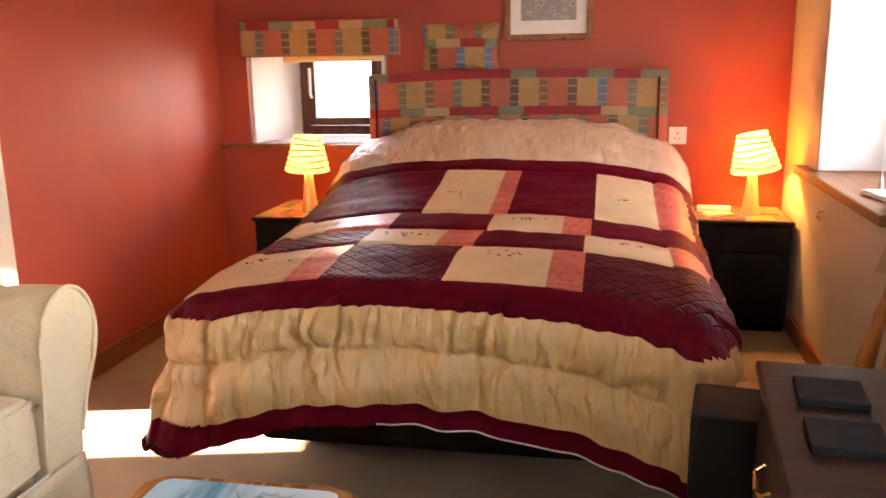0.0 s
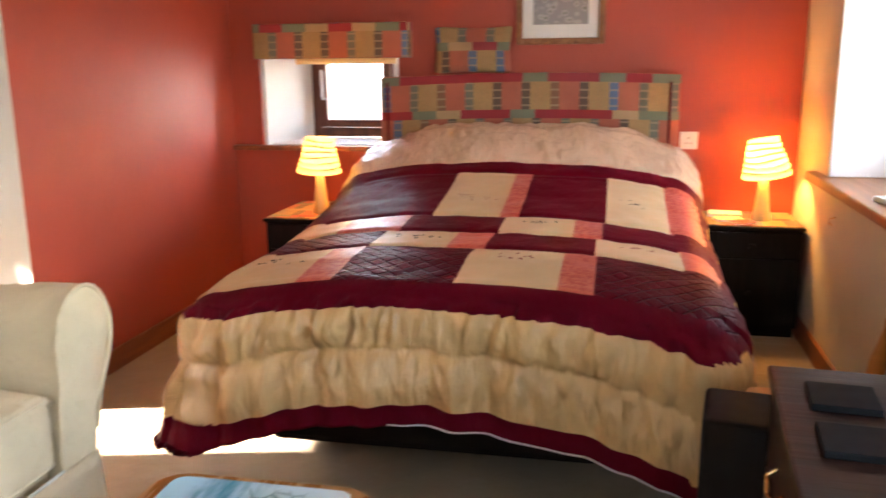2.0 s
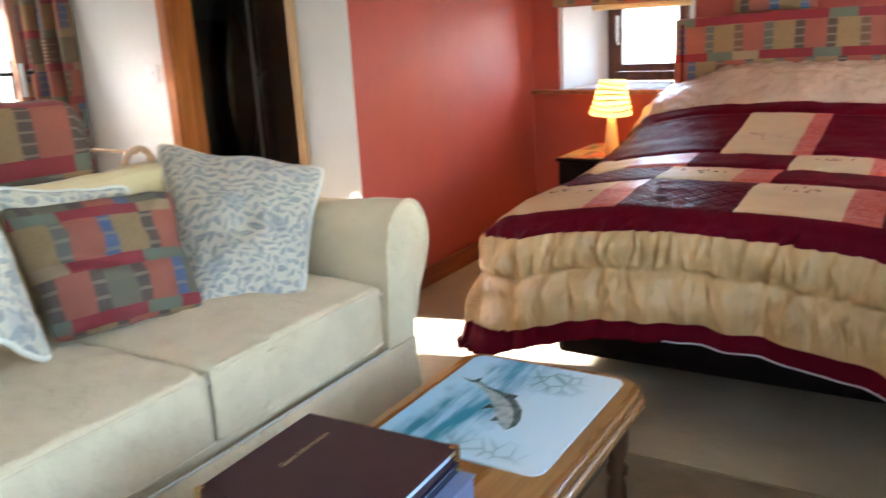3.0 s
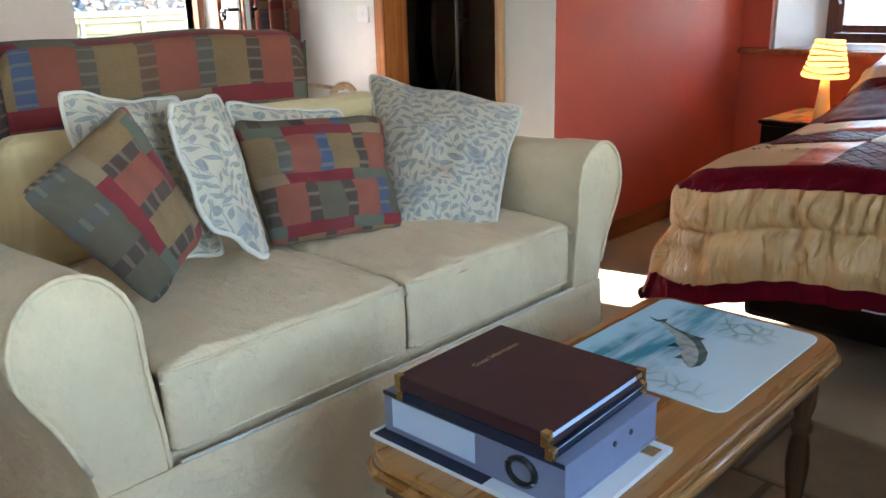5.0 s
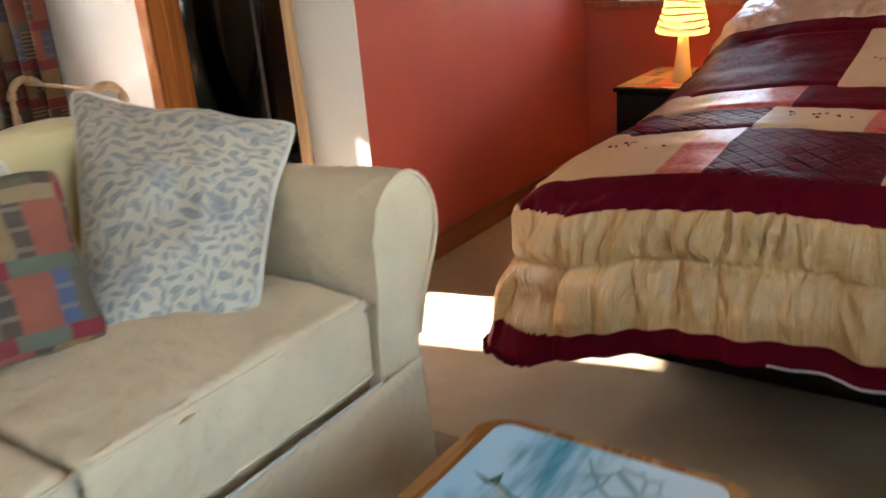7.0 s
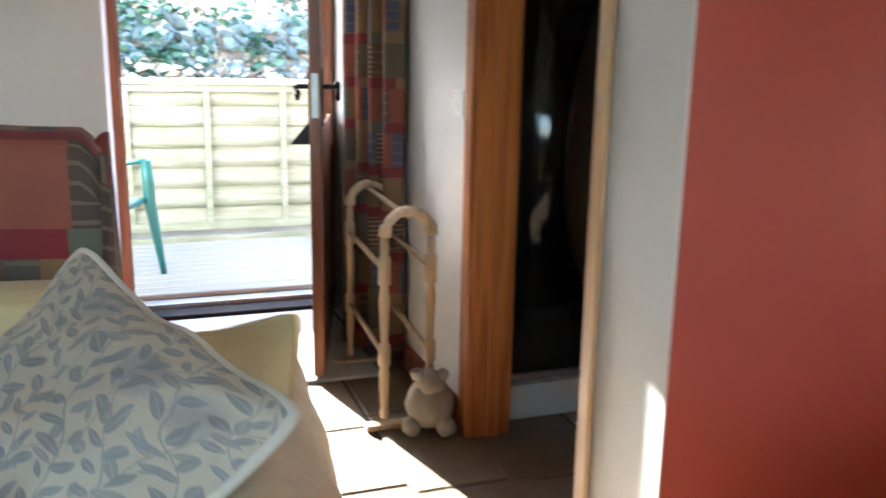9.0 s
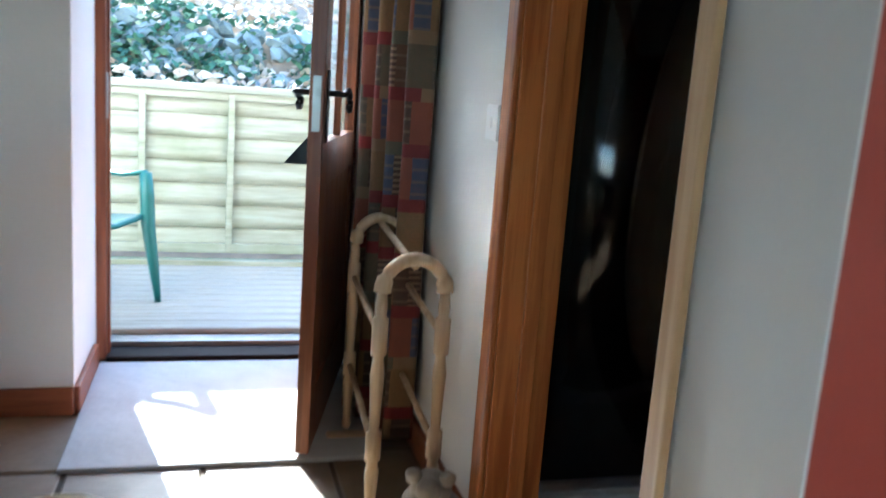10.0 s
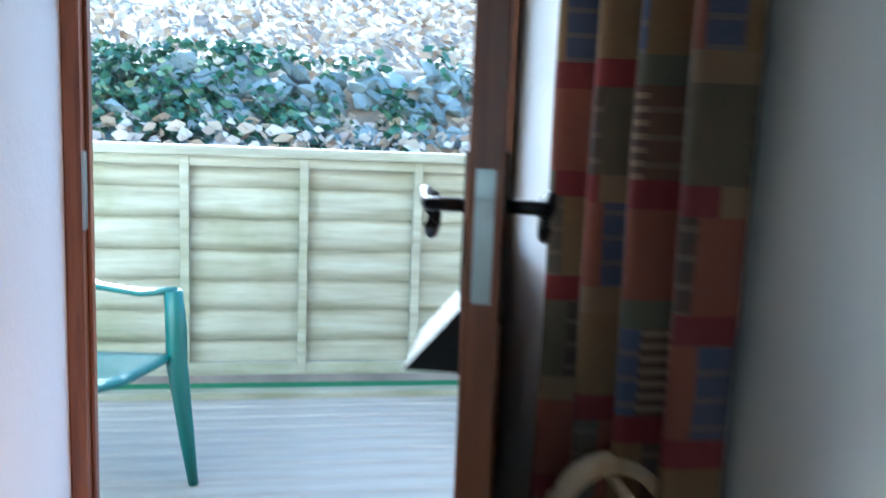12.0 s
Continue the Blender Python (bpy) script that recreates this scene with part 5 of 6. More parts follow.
def coffee_table():
    cx, cy = 1.472, -1.722
    ob = thing("coffee_table", pose(cx, cy, 0, 0, 0, 0.5), "honey wood coffee table with turned legs", "table")
    part("tabletop", rounded(0.475, 1.02, 0.075, 0.462, 0.485, 0.007), M["oak"], ob, smooth=False)
    part("moulded_edge", rounded(0.495, 1.04, 0.08, 0.44, 0.464, 0.009), M["oak"], ob)
    for b in ((-0.20, 0.20, -0.47, -0.45), (-0.20, 0.20, 0.45, 0.47), (-0.21, -0.19, -0.47, 0.47), (0.19, 0.21, -0.47, 0.47)):
        part("apron", box_bm(b[0], b[1], b[2], b[3], 0.385, 0.442, bevel=0.003), M["legwood"], ob)
    prof = [(0.018, 0.0), (0.021, 0.01), (0.017, 0.05), (0.024, 0.06), (0.024, 0.075), (0.017, 0.085), (0.023, 0.14), (0.026, 0.19), (0.022, 0.24), (0.017, 0.265), (0.026, 0.275), (0.026, 0.292), (0.018, 0.305), (0.027, 0.34), (0.027, 0.442)]
    for x in (-0.185, 0.185):
        for y in (-0.44, 0.44):
            part("leg", lathe(prof, 18), M["legwood"], ob, "dark turned leg", True, m=pose(x, y, 0))
    mat = thing("glass_placemat", pose(1.468, -1.475, 0.485), "glass place mat printed with a leaping fish", "place mat")
    bm = rounded(0.385, 0.47, 0.03, 0.0, 0.004, 0)
    layer = bm.loops.layers.uv.verify()
    for f in bm.faces:
        for lp in f.loops:
            lp[layer].uv = (lp.vert.co.x / 0.385 + 0.5, lp.vert.co.y / 0.47 + 0.5)
    part("printed_glass", bm, M["placemat"], mat)
    # the fish: a bent spindle with a forked tail and fins, dark along its back
    spine = [Vector(q) for q in ((-0.112, 0.083), (-0.085, 0.066), (-0.045, 0.045), (-0.008, 0.016), (0.020, -0.020), (0.038, -0.055), (0.048, -0.080), (0.052, -0.097))]
    wide = (0.007, 0.008, 0.019, 0.027, 0.029, 0.025, 0.017, 0.003)
    bm = bmesh.new()
    rows = []
    for i, q in enumerate(spine):
        d = (spine[min(i + 1, 7)] - spine[max(i - 1, 0)]).normalized()
        side = Vector((-d.y, d.x))
        rows.append([bm.verts.new((*(q + side * wide[i] * k), 0.0046)) for k in (-1, -0.4, 0.35, 1)])
    for a, b in zip(rows, rows[1:]):
        for k in range(3):
            bm.faces.new((a[k], a[k + 1], b[k + 1], b[k])).material_index = 1 if k == 2 else 0
    part("fish_print", bm, [M["fish"], M["fish_back"]], mat, "printed silver and green fish")
    for tri in (((-0.108, 0.082), (-0.162, 0.096), (-0.128, 0.078)), ((-0.108, 0.082), (-0.128, 0.088), (-0.116, 0.112)), ((-0.03, 0.058), (0.006, 0.058), (0.004, 0.030)), ((-0.034, -0.002), (-0.040, -0.036), (-0.014, -0.018)), ((0.006, -0.050), (0.004, -0.078), (0.022, -0.068))):
        bm = bmesh.new()
        bm.faces.new([bm.verts.new((*q, 0.0050)) for q in tri])
        part("fin_print", bm, M["fish_back"], mat, "printed fin")
    # magazine, lever arch file and two ring binders, stacked
    turn = 1.5
    mg = thing("magazine", pose(1.435, -2.03, 0.4855, 0, 0, turn), "pale printed brochure under the file", "magazine")
    part("page_block", box_bm(-0.21, 0.225, -0.155, 0.14, 0, 0.010, bevel=0.001), M["paper_white"], mg)
    part("print_block", box_bm(-0.20, 0.05, -0.156, -0.10, 0.0102, 0.0108), M["navy"], mg)
    part("print_block", box_bm(0.18, 0.215, 0.09, 0.12, 0.0102, 0.0108), M["gold"], mg)
    fl = thing("lever_arch_file", pose(1.43, -2.02, 0.4965, 0, 0, turn), "grey lilac lever arch file lying flat", "file")
    part("cover", box_bm(-0.19, 0.195, -0.135, 0.14, 0.072, 0.076), M["lilac"], fl)
    part("cover", box_bm(-0.19, 0.195, -0.135, 0.14, 0.0, 0.004), M["lilac"], fl)
    part("spine", box_bm(-0.19, 0.195, -0.140, -0.136, 0.0, 0.076), M["lilac"], fl)
    part("side", box_bm(0.189, 0.193, -0.135, 0.135, 0.004, 0.072), M["lilac"], fl)
    part("paper_block", box_bm(-0.17, 0.187, -0.12, 0.13, 0.004, 0.066), M["paper"], fl, "sheets of pale paper")
    part("spine_label", box_bm(-0.17, 0.02, -0.1412, -0.1402, 0.012, 0.066), M["paper"], fl, "pale paper label")
    part("edge_strip", box_bm(-0.19, 0.195, -0.1425, -0.1405, 0.070, 0.0775), M["navy"], fl)
    ring = [(0.115 + 0.026 * math.cos(a), -0.142, 0.036 + 0.022 * math.sin(a)) for a in (2 * math.pi * k / 20 for k in range(21))]
    part("finger_ring", tube(ring, 0.006, 6), M["black"], fl, "black finger hole ring")
    for y in (0.0, 0.05):
        part("rivet", lathe([(0.005, 0), (0.005, 0.002)], 10), M["black"], fl, m=pose(0.1932, y, 0.05, 0, 90, 0))
    for i, (z, mt, tn, dx) in enumerate(((0.574, "navy", 3.0, 0.004), (0.594, "maroon", 2.0, 0.0))):
        bd = thing("ring_binder", pose(1.437 + dx, -2.025, z, 0, 0, tn), ("maroon leatherette binder with gilt title and corners" if i else "navy binder under a maroon one"), "binder")
        th = 0.024 if i else 0.018
        part("cover", box_bm(-0.155, 0.16, -0.14, 0.145, th - 0.003, th, bevel=0.001), M[mt], bd)
        part("cover", box_bm(-0.155, 0.16, -0.14, 0.145, 0, 0.003, bevel=0.001), M[mt], bd)
        part("spine", box_bm(-0.158, 0.16, -0.1435, -0.1405, 0, th, bevel=0.001), M[mt], bd)
        part("paper_block", box_bm(-0.14, 0.150, -0.12, 0.13, 0.003, th - 0.004), M["paper"], bd, "sheets of pale paper")
        for cx2, cy2 in ((0.154, -0.1385), (-0.152, -0.1385), (0.154, 0.139)):
            part("corner", box_bm(cx2 - 0.007, cx2 + 0.007, cy2 - 0.006, cy2 + 0.007, -0.001, th + 0.001, bevel=0.001), M["gold"], bd, "brass corner")
    cu = bpy.data.curves.new("title", "FONT")
    cu.body, cu.size, cu.extrude, cu.align_x = "Guest Information", 0.017, 0.0002, "CENTER"
    tmp = new("title", cu)
    me = bpy.data.meshes.new_from_object(tmp.evaluated_get(bpy.context.evaluated_depsgraph_get()))
    bpy.data.objects.remove(tmp)
    me.materials.append(M["gilt"])
    tt = new("title", me)
    tt.parent, tt["label"] = bd, "gilt printed title"
    tt.matrix_local = pose(-0.07, 0.03, 0.0245, 0, 0, 90)


coffee_table()


# ---- desk, television and chairs by the east wall ----
def desk():
    ob = thing("desk", pose(2.73, -1.62, 0, 0, 0, -5), "dark mahogany desk with brass drawer handles", "desk")
    part("top", box_bm(-0.325, 0.30, -0.52, 0.52, 0.725, 0.75, bevel=0.006), M["darkwood"], ob)
    part("carcass", box_bm(-0.30, 0.28, -0.50, 0.50, 0.08, 0.725, bevel=0.003), M["darkwood"], ob)
    part("plinth", box_bm(-0.29, 0.27, -0.49, 0.49, 0, 0.08), M["darkwood"], ob)
    for y0, y1 in ((-0.49, -0.005), (0.005, 0.49)):
        for z0, z1 in ((0.57, 0.71), (0.34, 0.56), (0.10, 0.33)):
            dr = part("drawer_front", box_bm(-0.318, -0.30, y0 + 0.01, y1 - 0.01, z0, z1, bevel=0.004), M["darkwood"], ob)
            ym, zm = (y0 + y1) / 2, (z0 + z1) / 2
            part("handle", tube([(-0.318, ym - 0.05, zm), (-0.335, ym - 0.045, zm - 0.012), (-0.338, ym, zm - 0.02), (-0.335, ym + 0.045, zm - 0.012), (-0.318, ym + 0.05, zm)], 0.004, 8), M["gold"], dr, "brass drop handle")
    for x, y, r in ((2.545, -1.245, -6), (2.525, -1.425, -6)):
        tagged(link("table_mat", box_bm(-0.055, 0.055, -0.055, 0.055, 0, 0.012, bevel=0.002), M["slate"], m=pose(x, y, 0.751, 0, 0, r)), "square black slate mat on the desk", "mat", "slate mats")



desk()


def pine_chair():
    ob = thing("pine_chair", pose(2.67, -0.63, 0.004, 0, 0, 0), "orange pine farmhouse chair with a turned back", "chair")
    part("seat", rounded(0.40, 0.42, 0.08, 0.42, 0.45, 0.01), M["chairwood"], ob)
    for x in (-0.15, 0.15):
        for y in (-0.15, 0.15):
            part("leg", tube([(x * 1.25, y * 1.25, 0), (x * 1.15, y * 1.15, 0.15), (x * 1.05, y * 1.05, 0.3), (x, y, 0.43)], [0.014, 0.022, 0.018, 0.016], 12), M["chairwood"], ob, "turned leg", True)
    for y in (-0.165, 0.165):
        part("back_post", tube([(0.15, y, 0.44), (0.165, y, 0.55), (0.185, y, 0.64), (0.19, y, 0.66), (0.197, y, 0.69), (0.215, y, 0.80)], [0.02, 0.024, 0.016, 0.021, 0.014, 0.012], 12), M["chairwood"], ob, "turned back post", True)
    for y in (-0.055, 0.055):
        part("spindle", tube([(0.155, y, 0.44), (0.215, y, 0.80)], 0.009, 10), M["chairwood"], ob)
    bm = sheet(14, 6, lambda u, v: (0.20 + 0.03 * v + 0.03 * (1 - (2 * u - 1) ** 2), (u - 0.5) * 0.44, 0.775 + 0.11 * v - 0.015 * (2 * u - 1) ** 2))
    t = part("top_rail", bm, M["beech"], ob, "pale curved top rail", True)
    s = t.modifiers.new("thick", "SOLIDIFY")
    s.thickness = 0.022
    part("stretcher", tube([(-0.17, 0, 0.16), (0.17, 0, 0.16)], 0.010, 10), M["chairwood"], ob)


pine_chair()


def stool():
    ob = thing("leather_stool", pose(2.43, -0.93, 0.0, 0, 0, -8), "dark brown leather sided stool on wooden legs", "stool")
    part("pad", box_bm(-0.075, 0.075, -0.10, 0.10, 0.33, 0.60, bevel=0.015, seg=3), M["leather"], ob)
    for x in (-0.055, 0.055):
        for y in (-0.08, 0.08):
            part("leg", box_bm(x - 0.014, x + 0.014, y - 0.014, y + 0.014, 0.004, 0.335, bevel=0.003), M["chairwood"], ob)


stool()


# ---- hall: towel rail, curtain, toy sheep ----
def towel_rail():
    ob = thing("towel_rail", pose(0, 0, 0), "pale turned wood towel rail beside the white wall", "towel rail")
    ya, dy = -0.165, 0.083
    for x, yc in ((-1.25, -0.185), (-1.92, -0.145)):
        for s in (-1, 1):
            prof = [(0.012, 0.04), (0.017, 0.06), (0.013, 0.075), (0.016, 0.15), (0.019, 0.2), (0.013, 0.23), (0.021, 0.235), (0.021, 0.31), (0.013, 0.315), (0.015, 0.38), (0.019, 0.47), (0.013, 0.52), (0.021, 0.525), (0.021, 0.62), (0.014, 0.625), (0.016, 0.65), (0.013, 0.69)]
            part("post", lathe(prof, 14), M["beech"], ob, "turned post", True, m=pose(x, yc + s * dy, 0))
        pts = [(x, yc + (dy) * math.cos(a), 0.69 + dy * 1.05 * math.sin(a)) for a in (math.pi * k / 16 for k in range(17))]
        part("arch", tube(pts, 0.023, 10, 0.75), M["beech"], ob, "rounded arch top", True)
        bm = box_bm(-0.022, 0.022, -0.15, 0.15, 0, 0.045, bevel=0.008)
        for v in bm.verts:
            if v.co.z > 0.03 and abs(v.co.y) > 0.1:
                v.co.z -= 0.022
        part("foot", bm, M["beech"], ob, m=pose(x, yc, 0))
    for z, off in ((0.757, 0.0), (0.575, -dy), (0.575, dy), (0.27, -dy), (0.27, dy)):
        part("rail", tube([(-1.92, -0.145 + off, z), (-1.25, -0.185 + off, z)], 0.0095, 10), M["beech"], ob, smooth=True)


towel_rail()


def curtain():
    def f(u, v):
        p0, p1 = Vector((-2.20, -0.17)), Vector((-1.80, -0.05))
        d = (p1 - p0)
        nrm = Vector((-d.y, d.x)).normalized()
        w = 0.062 * math.sin(u * 2 * math.pi * 4 + 0.5) * (0.75 + 0.25 * v)
        q = p0 + d * u + nrm * w
        return (q.x, q.y + 0.008 * noise.noise((u * 8, v * 4, 0)), 2.08 - 2.04 * v)

    bm = sheet(90, 40, f, lambda u, v: (u * 0.95, -v * 2.04))
    ob = link("door_curtain", bm, M["patch_curtain_shaded"], True)
    s = ob.modifiers.new("thick", "SOLIDIFY")
    s.thickness = 0.004
    tagged(ob, "patchwork curtain drawn back beside the front door", "curtain")
    pole = thing("curtain_pole", pose(0, 0, 0), "dark wooden curtain pole above the front door", "curtain pole")
    part("pole", tube([(-2.16, -1.35, 2.12), (-2.16, -0.04, 2.12)], 0.014, 12), M["doorwood"], pole)
    part("finial", lathe([(0.014, 0), (0.026, 0.02), (0.02, 0.05), (0.004, 0.06)], 14), M["doorwood"], pole, smooth=True, m=pose(-2.16, -1.35, 2.12, 90))
    part("bracket", box_bm(-2.22, -2.15, -1.24, -1.22, 2.10, 2.14), M["doorwood"], pole)


curtain()


def toy_sheep():
    bm = bmesh.new()
    for x, y, z, r, sx in ((0, 0, 0.10, 0.085, 1), (0, 0.0, 0.17, 0.055, 1), (0.0, -0.045, 0.19, 0.035, 0.8), (-0.045, -0.02, 0.215, 0.022, 1), (0.045, -0.02, 0.215, 0.022, 1), (-0.06, -0.05, 0.035, 0.035, 1), (0.06, -0.05, 0.035, 0.035, 1)):
        s = bmesh.ops.create_icosphere(bm, subdivisions=3, radius=r)
        for v in s["verts"]:
            k = 1 + 0.16 * noise.noise(v.co * 60 + Vector((x, y, z)) * 9)
            v.co = v.co * k
            v.co += Vector((x, y, z))
    for v in bm.verts:
        v.co.z = max(v.co.z, 0.0)
    ob = link("toy_sheep", bm, M["wool"], True, m=pose(-1.19, -0.12, 0.0, 0, 0, 70))
    tagged(ob, "grey woolly toy sheep sitting on the floor", "soft toy")


toy_sheep()


# ---- bathroom ----
def shower():
    ob = thing("shower_enclosure", pose(0, 0, 0), "quadrant shower with curved glass and a white tray", "shower")
    x0, y0, s, r = -2.1, 0.13, 0.92, 0.5

    def outline(inset, n=14):
        pts = [(x0, y0), (x0 + s - inset, y0)]
        cx, cy = x0 + s - r, y0 + s - r
        pts += [(cx + (r - inset) * math.cos(a), cy + (r - inset) * math.sin(a)) for a in (math.pi / 2 * k / n for k in range(n + 1))]
        pts.append((x0, y0 + s - inset))
        return pts

    bm = bmesh.new()
    f = bm.faces.new([bm.verts.new((x, y, 0)) for x, y in outline(0)])
    ex = bmesh.ops.extrude_face_region(bm, geom=[f])
    bmesh.ops.translate(bm, verts=[v for v in ex["geom"] if isinstance(v, bmesh.types.BMVert)], vec=(0, 0, 0.13))
    part("tray", bm, M["tray"], ob, "white shower tray")
    pts = outline(0.04)[1:]
    bm = bmesh.new()
    lo = [bm.verts.new((x, y, 0.16)) for x, y in pts]
    hi = [bm.verts.new((x, y, 1.95)) for x, y in pts]
    for i in range(len(pts) - 1):
        fc = bm.faces.new((lo[i], lo[i + 1], hi[i + 1], hi[i]))
        fc.smooth = True
    g = part("glass_panel", bm, M["shower_glass"], ob, "tinted curved glass")
    so = g.modifiers.new("thick", "SOLIDIFY")
    so.thickness = 0.006
    for z in (0.145, 1.96):
        part("frame_rail", tube([(x, y, z) for x, y in pts], 0.016, 8), M["steel"], ob)
    for i in (0, 4, 10, len(pts) - 1):
        part("frame_post", tube([(pts[i][0], pts[i][1], 0.15), (pts[i][0], pts[i][1], 1.95)], 0.012, 8), M["steel"], ob)
    k = pts[5]
    part("door_handle", tube([(k[0], k[1], 1.07), (k[0] + 0.05, k[1] + 0.01, 1.07), (k[0] + 0.06, k[1] - 0.05, 1.07)], 0.010, 8), M["chrome"], ob, "chrome handle")
    part("back_tiles", boxes((-2.149, -2.11, 0.1, 1.2, 0.0, 2.2), (-2.1, -1.2, 0.101, 0.129, 0, 2.2)), M["brown_tile"], ob)


shower()
rl = thing("toilet_roll", pose(-0.75, 1.79, 0.75), "white toilet roll on a chrome holder", "toilet roll")
part("roll", lathe([(0.02, -0.05), (0.055, -0.05), (0.055, 0.05), (0.02, 0.05)], 24), M["paper_white"], rl, smooth=False, m=pose(0, -0.08, 0, 0, 90, 0))
part("holder", tube([(0.09, 0.02, 0), (0.09, -0.08, 0), (-0.07, -0.08, 0)], 0.007, 8), M["chrome"], rl)
bn = thing("pedal_bin", pose(-0.85, 1.0, -0.008), "small grey bathroom bin", "bin")
part("bucket", lathe([(0.085, 0), (0.09, 0.01), (0.1, 0.22)], 24), M["steel"], bn, smooth=True)
part("lid", lathe([(0.102, 0.22), (0.1, 0.235), (0.05, 0.255), (0.01, 0.26)], 24), M["steel"], bn, smooth=True)


# ---- terrace ----
DZ = 0.07
deck = structure("deck", boxes((-4.42, -3.03, -6.0, 4.0, -0.1, DZ - 0.03)), M["earth"], "grooved timber deck outside the front door", "deck")
structure("turf_strip", box_bm(-4.62, -4.42, -6.0, 4.0, -0.1, DZ - 0.01), M["turf"], "strip of green artificial turf along the fence", "turf")
structure("deck_edge", box_bm(-4.42, -4.35, -6.0, 4.0, -0.05, DZ + 0.03, bevel=0.004), M["fence"], "pale edging board of the deck", "edging")


def fence():
    ob = thing("garden_fence", pose(-4.68, 0, 0), "weathered overlap timber fence panels", "fence", kind="structure")
    for k in range(-4, 4):
        y = -0.583 + 0.525 * k
        part("batten", box_bm(0.012, 0.045, y - 0.02, y + 0.02, 0.1, 1.10, bevel=0.004), M["fence"], ob)
    part("cap_rail", box_bm(-0.03, 0.065, -2.9, 1.3, 1.10, 1.145, bevel=0.006), M["fence"], ob)
    part("top_rail", box_bm(0.005, 0.04, -2.9, 1.3, 1.055, 1.10, bevel=0.004), M["fence"], ob)
    part("bottom_rail", box_bm(0.005, 0.042, -2.9, 1.3, 0.09, 0.15, bevel=0.004), M["fence"], ob)
    zs = 0.11
    i = 0
    while zs < 1.06:
        bm = sheet(48, 3, lambda u, v: (-0.012 + 0.022 * (1 - v), -2.9 + 4.2 * u, zs + 0.165 * v + 0.012 * noise.noise((u * 9 + i * 3, 0, i)) * (1 - v)))
        b = part("board", bm, M["fence"], ob)
        so = b.modifiers.new("thick", "SOLIDIFY")
        so.thickness = 0.010
        zs += 0.142
        i += 1


fence()


def plastic_chair():
    fx, fy = 0.49, 0.87
    mid = Vector((-3.32, -1.13))
    ang = math.degrees(math.atan2(fy, fx)) - 90
    ob = thing("garden_chair", pose(mid.x, mid.y, DZ, 0, 0, ang), "green moulded plastic garden armchair on the deck", "garden chair")
    w = 0.24
    sd = part("seat", sheet(14, 14, lambda u, v: ((u - 0.5) * 2 * (w - 0.02), 0.0 - 0.44 * v, 0.42 - 0.045 * v + 0.02 * (2 * u - 1) ** 2)), M["green"], ob, smooth=True)
    so = sd.modifiers.new("thick", "SOLIDIFY")
    so.thickness = 0.012
    part("front_lip", tube([(-w + 0.02, 0.0, 0.425), (0, 0.012, 0.41), (w - 0.02, 0.0, 0.425)], 0.016, 8), M["green"], ob)
    bk = part("backrest", sheet(14, 10, lambda u, v: ((u - 0.5) * 2 * (w - 0.01 - 0.02 * v), -0.43 - 0.12 * v - 0.03 * (1 - (2 * u - 1) ** 2), 0.40 + 0.42 * v + 0.03 * v * (1 - (2 * u - 1) ** 2))), M["green"], ob, smooth=True)
    so = bk.modifiers.new("thick", "SOLIDIFY")
    so.thickness = 0.012
    for s in (-1, 1):
        x = s * (w + 0.015)
        part("arm", tube([(x, -0.47, 0.68), (x, -0.30, 0.625), (x, -0.12, 0.62), (x, 0.0, 0.64)], 0.028, 10, 0.45), M["green"], ob, "flat plastic arm", True)
        part("front_leg", tube([(x, 0.0, 0.64), (x, 0.01, 0.52), (x - s * 0.01, 0.02, 0.40), (x - s * 0.012, 0.06, 0.15), (x - s * 0.014, 0.085, 0.0)], [0.03, 0.034, 0.034, 0.024, 0.016], 10), M["green"], ob, smooth=True)
        part("back_leg", tube([(x - s * 0.02, -0.45, 0.66), (x - s * 0.02, -0.44, 0.40), (x - s * 0.01, -0.56, 0.0)], [0.02, 0.03, 0.016], 10), M["green"], ob, smooth=True)


plastic_chair()

# ground to the horizon, with the bank rising behind the fence
bm = bmesh.new()
nx, ny = 50, 40
gv = []
for i in range(nx + 1):
    x = -3.02 - (i / nx) ** 2.2 * 400
    row = []
    for j in range(ny + 1):
        q = (j / ny - 0.5) * 2
        y = q * abs(q) ** 1.3 * 300
        rise = 0 if x > -4.9 else min(60, (-4.9 - x) * 0.33) + 0.25 * noise.noise((x * 0.6, y * 0.6, 0))
        row.append(bm.verts.new((x, y, -0.12 + rise + (0.45 if x < -4.9 else 0))))
    gv.append(row)
for i in range(nx):
    for j in range(ny):
        f = bm.faces.new((gv[i][j], gv[i][j + 1], gv[i + 1][j + 1], gv[i + 1][j]))
        f.smooth = True
structure("ground", bm, M["earth"], "hillside bank rising behind the fence", "ground", True)
bm = boxes((-3.02, 300, -300, 300, -0.5, -0.13))
structure("ground_plain", bm, M["earth"], "level ground round the cottage", "ground")


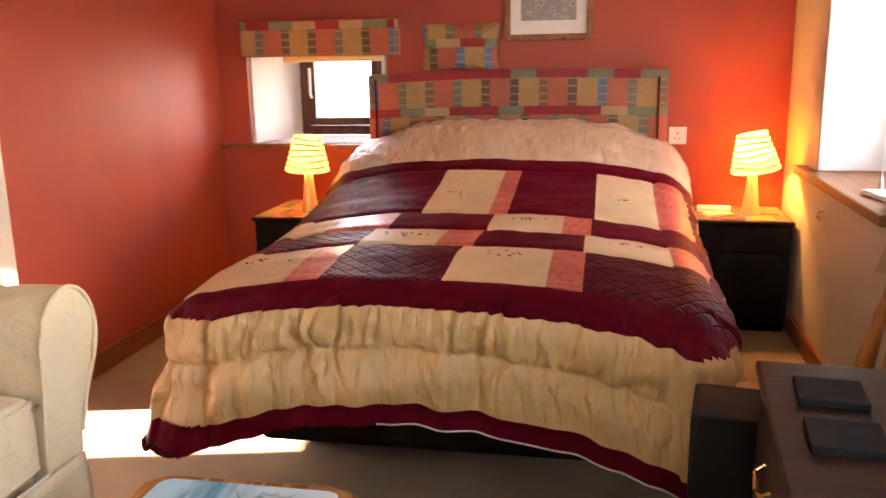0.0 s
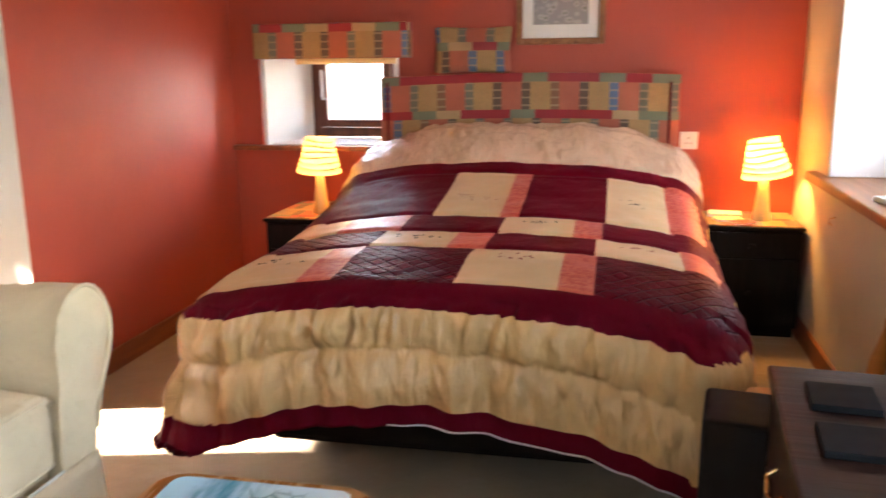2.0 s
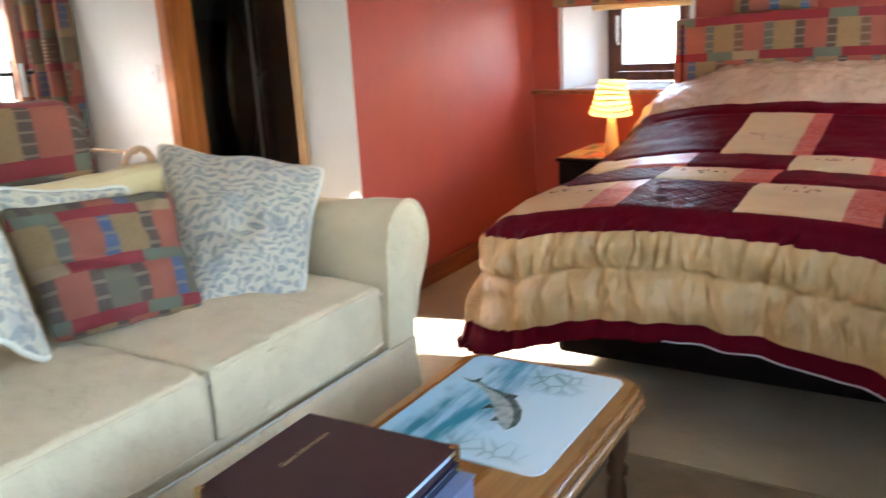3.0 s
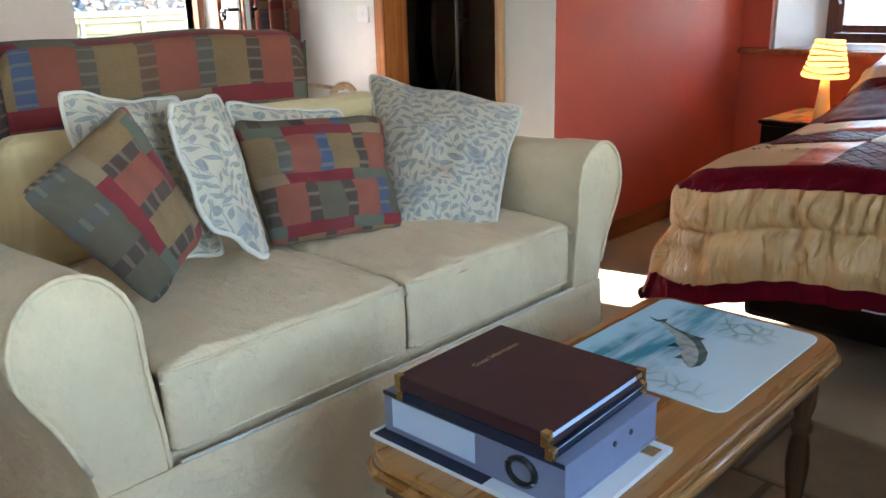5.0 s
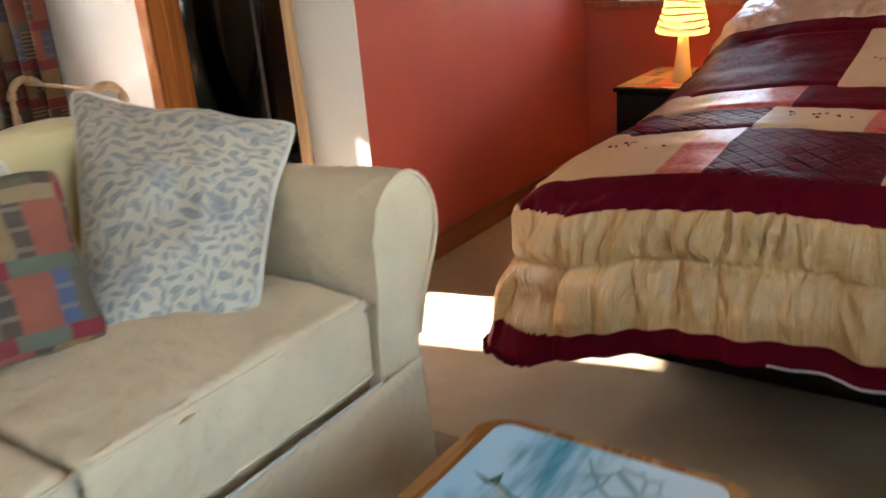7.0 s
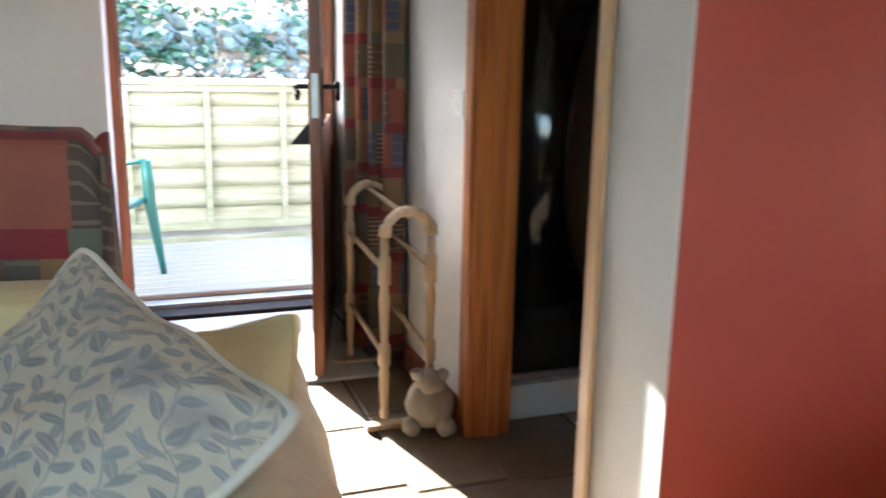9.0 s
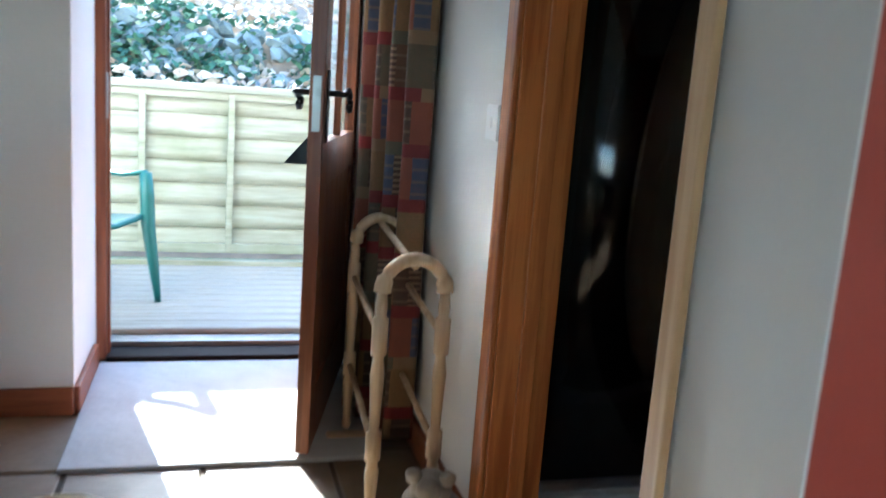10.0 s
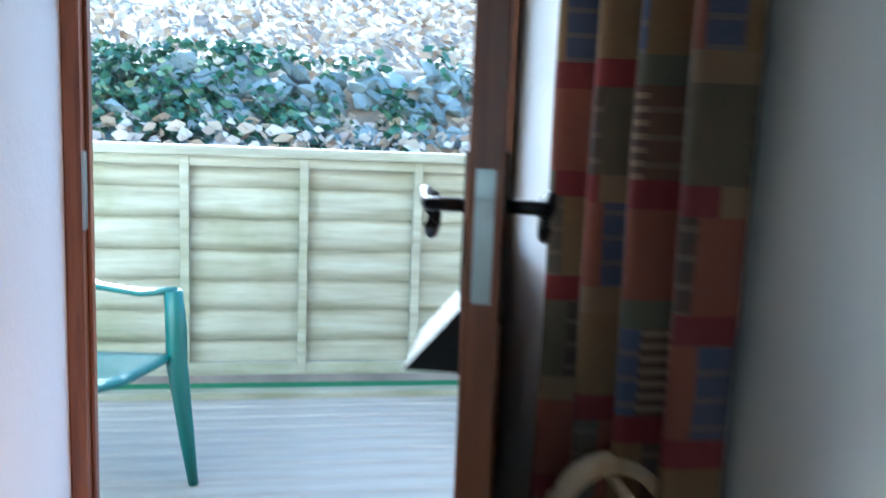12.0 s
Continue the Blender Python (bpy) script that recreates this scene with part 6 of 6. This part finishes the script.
def leaves(name, n, place, size, mat, label, category):
    random.seed(7)
    vs, fs = [], []
    for _ in range(n):
        p = Vector(place())
        s = random.uniform(*size)
        m = Euler((random.uniform(-1, 1), random.uniform(-1, 1) + 0.6, random.uniform(0, 6.3))).to_matrix()
        k = len(vs)
        for q in ((0, -1, 0), (0.62, -0.2, 0.12), (0.35, 0.6, 0.0), (0, 1.1, -0.1), (-0.35, 0.6, 0.0), (-0.62, -0.2, 0.12)):
            vs.append(p + m @ (Vector(q) * s))
        fs.append(tuple(range(k, k + 6)))
    me = bpy.data.meshes.new(name)
    me.from_pydata(vs, [], fs)
    me.materials.append(mat)
    return tagged(new(name, me), label, category, kind="stuff")


def bank_top(y):
    return 1.74 + 0.15 * noise.noise((y * 1.3, 0, 0)) + 0.06 * noise.noise((y * 4, 1, 0))


def hedge_spot():
    """Ivy in clumps, thick to the south and thin over the stones to the north."""
    while True:
        y = random.uniform(-5.0, 2.4)
        z = random.uniform(1.0, bank_top(y) + 0.10)
        thick = 0.55 + 0.9 * noise.noise((y * 2.4, z * 3.5, 4)) - 0.30 * (y + 0.9)
        if random.random() < thick:
            break
    return (-7.0 - (z - 0.95) * 0.8 + random.uniform(-0.05, 0.18), y, z)


def bank_spot():
    x = -5.5 - 16 * random.random() ** 1.7
    y = random.uniform(-5, 3.0) * (1 + (-5.5 - x) * 0.12)
    return (x, y, 0.42 + (-4.9 - x) * 0.33 + random.uniform(0, 0.12))


leaves("ivy_hedge", 5600, hedge_spot, (0.028, 0.058), M["ivy"], "ivy growing in clumps over the stony bank", "ivy")
leaves("bracken_bank", 16000, bank_spot, (0.03, 0.08), M["bracken"], "dry brown bracken covering the hillside", "bracken")

# ---- pieces: bank stones, deck boards, floor flags ----
core = sheet(60, 8, lambda u, v: (-7.06 - 0.65 * v - 2.0 * max(0, v - 0.85), -6 + 9 * u, 0.85 + (bank_top(-6 + 9 * u) - 0.93) * min(1, v / 0.85)))
bank = structure("stone_bank", core, M["earth"], "bank of loose grey slate stones behind the fence", "stone bank", True)
stone_meshes = []
random.seed(21)
for k in range(7):
    bm = bmesh.new()
    bmesh.ops.create_icosphere(bm, subdivisions=1, radius=1.0)
    for v in bm.verts:
        v.co = Vector((v.co.x * random.uniform(0.75, 1.2), v.co.y * random.uniform(0.7, 1.25), v.co.z * random.uniform(0.38, 0.62)))
    ob = link("stone", bm, M["stone"])
    stone_meshes.append(ob.data)
    bpy.data.objects.remove(ob)
for k in range(290):
    y = random.uniform(-3.6, 1.5)
    z = random.uniform(1.0, bank_top(y) - 0.02)
    o = new("stone", random.choice(stone_meshes))
    o.parent = bank
    r = random.uniform(0.06, 0.12)
    o.matrix_local = pose(-7.0 - (z - 0.95) * 0.8 + random.uniform(-0.03, 0.03), y, z, random.uniform(-35, 35), random.uniform(15, 60), random.uniform(0, 360)) @ Matrix.Diagonal((r * 1.3, r * 1.1, r, 1))

bm = box_bm(-0.058, 0.058, -2.6, 1.6, -0.028, 0.0, bevel=0.004, seg=1)
board = link("deck_board", bm, M["deck"], parent=deck, m=pose(-3.09, 0, DZ))
for i in range(1, 11):
    b = board.copy()
    scene.collection.objects.link(b)
    b.parent = deck
    b.matrix_local = pose(-3.09 - 0.1225 * i, 0, DZ)

sizes = ((0.60, 0.40), (0.45, 0.40), (0.75, 0.40))
flag_meshes = []
for w, d in sizes:
    ob = link("flagstone", box_bm(-w / 2 + 0.006, w / 2 - 0.006, -d / 2 + 0.006, d / 2 - 0.006, -0.03, 0.0, bevel=0.006, seg=1), M["flag"], parent=floor)
    flag_meshes.append(ob.data)
    bpy.data.objects.remove(ob)
random.seed(5)
y = YS + 0.2
while y < -0.0:
    x = -2.2 - random.uniform(0, 0.3)
    while x < W:
        k = random.randrange(3)
        w = sizes[k][0]
        if x + w > -2.7 and not (y > -0.72 and x > 0.0):
            o = new("flagstone", flag_meshes[k])
            o.parent = floor
            o.matrix_local = pose(x + w / 2, y, -0.001 - random.uniform(0, 0.003))
        x += w
    y += 0.40
for yy in (0.18, 0.58, 0.98, 1.38):
    x = -1.95
    while x < -0.3:
        o = new("flagstone", flag_meshes[0])
        o.parent = floor
        o.matrix_local = pose(x + 0.3, yy + 0.02, -0.002)
        x += 0.6
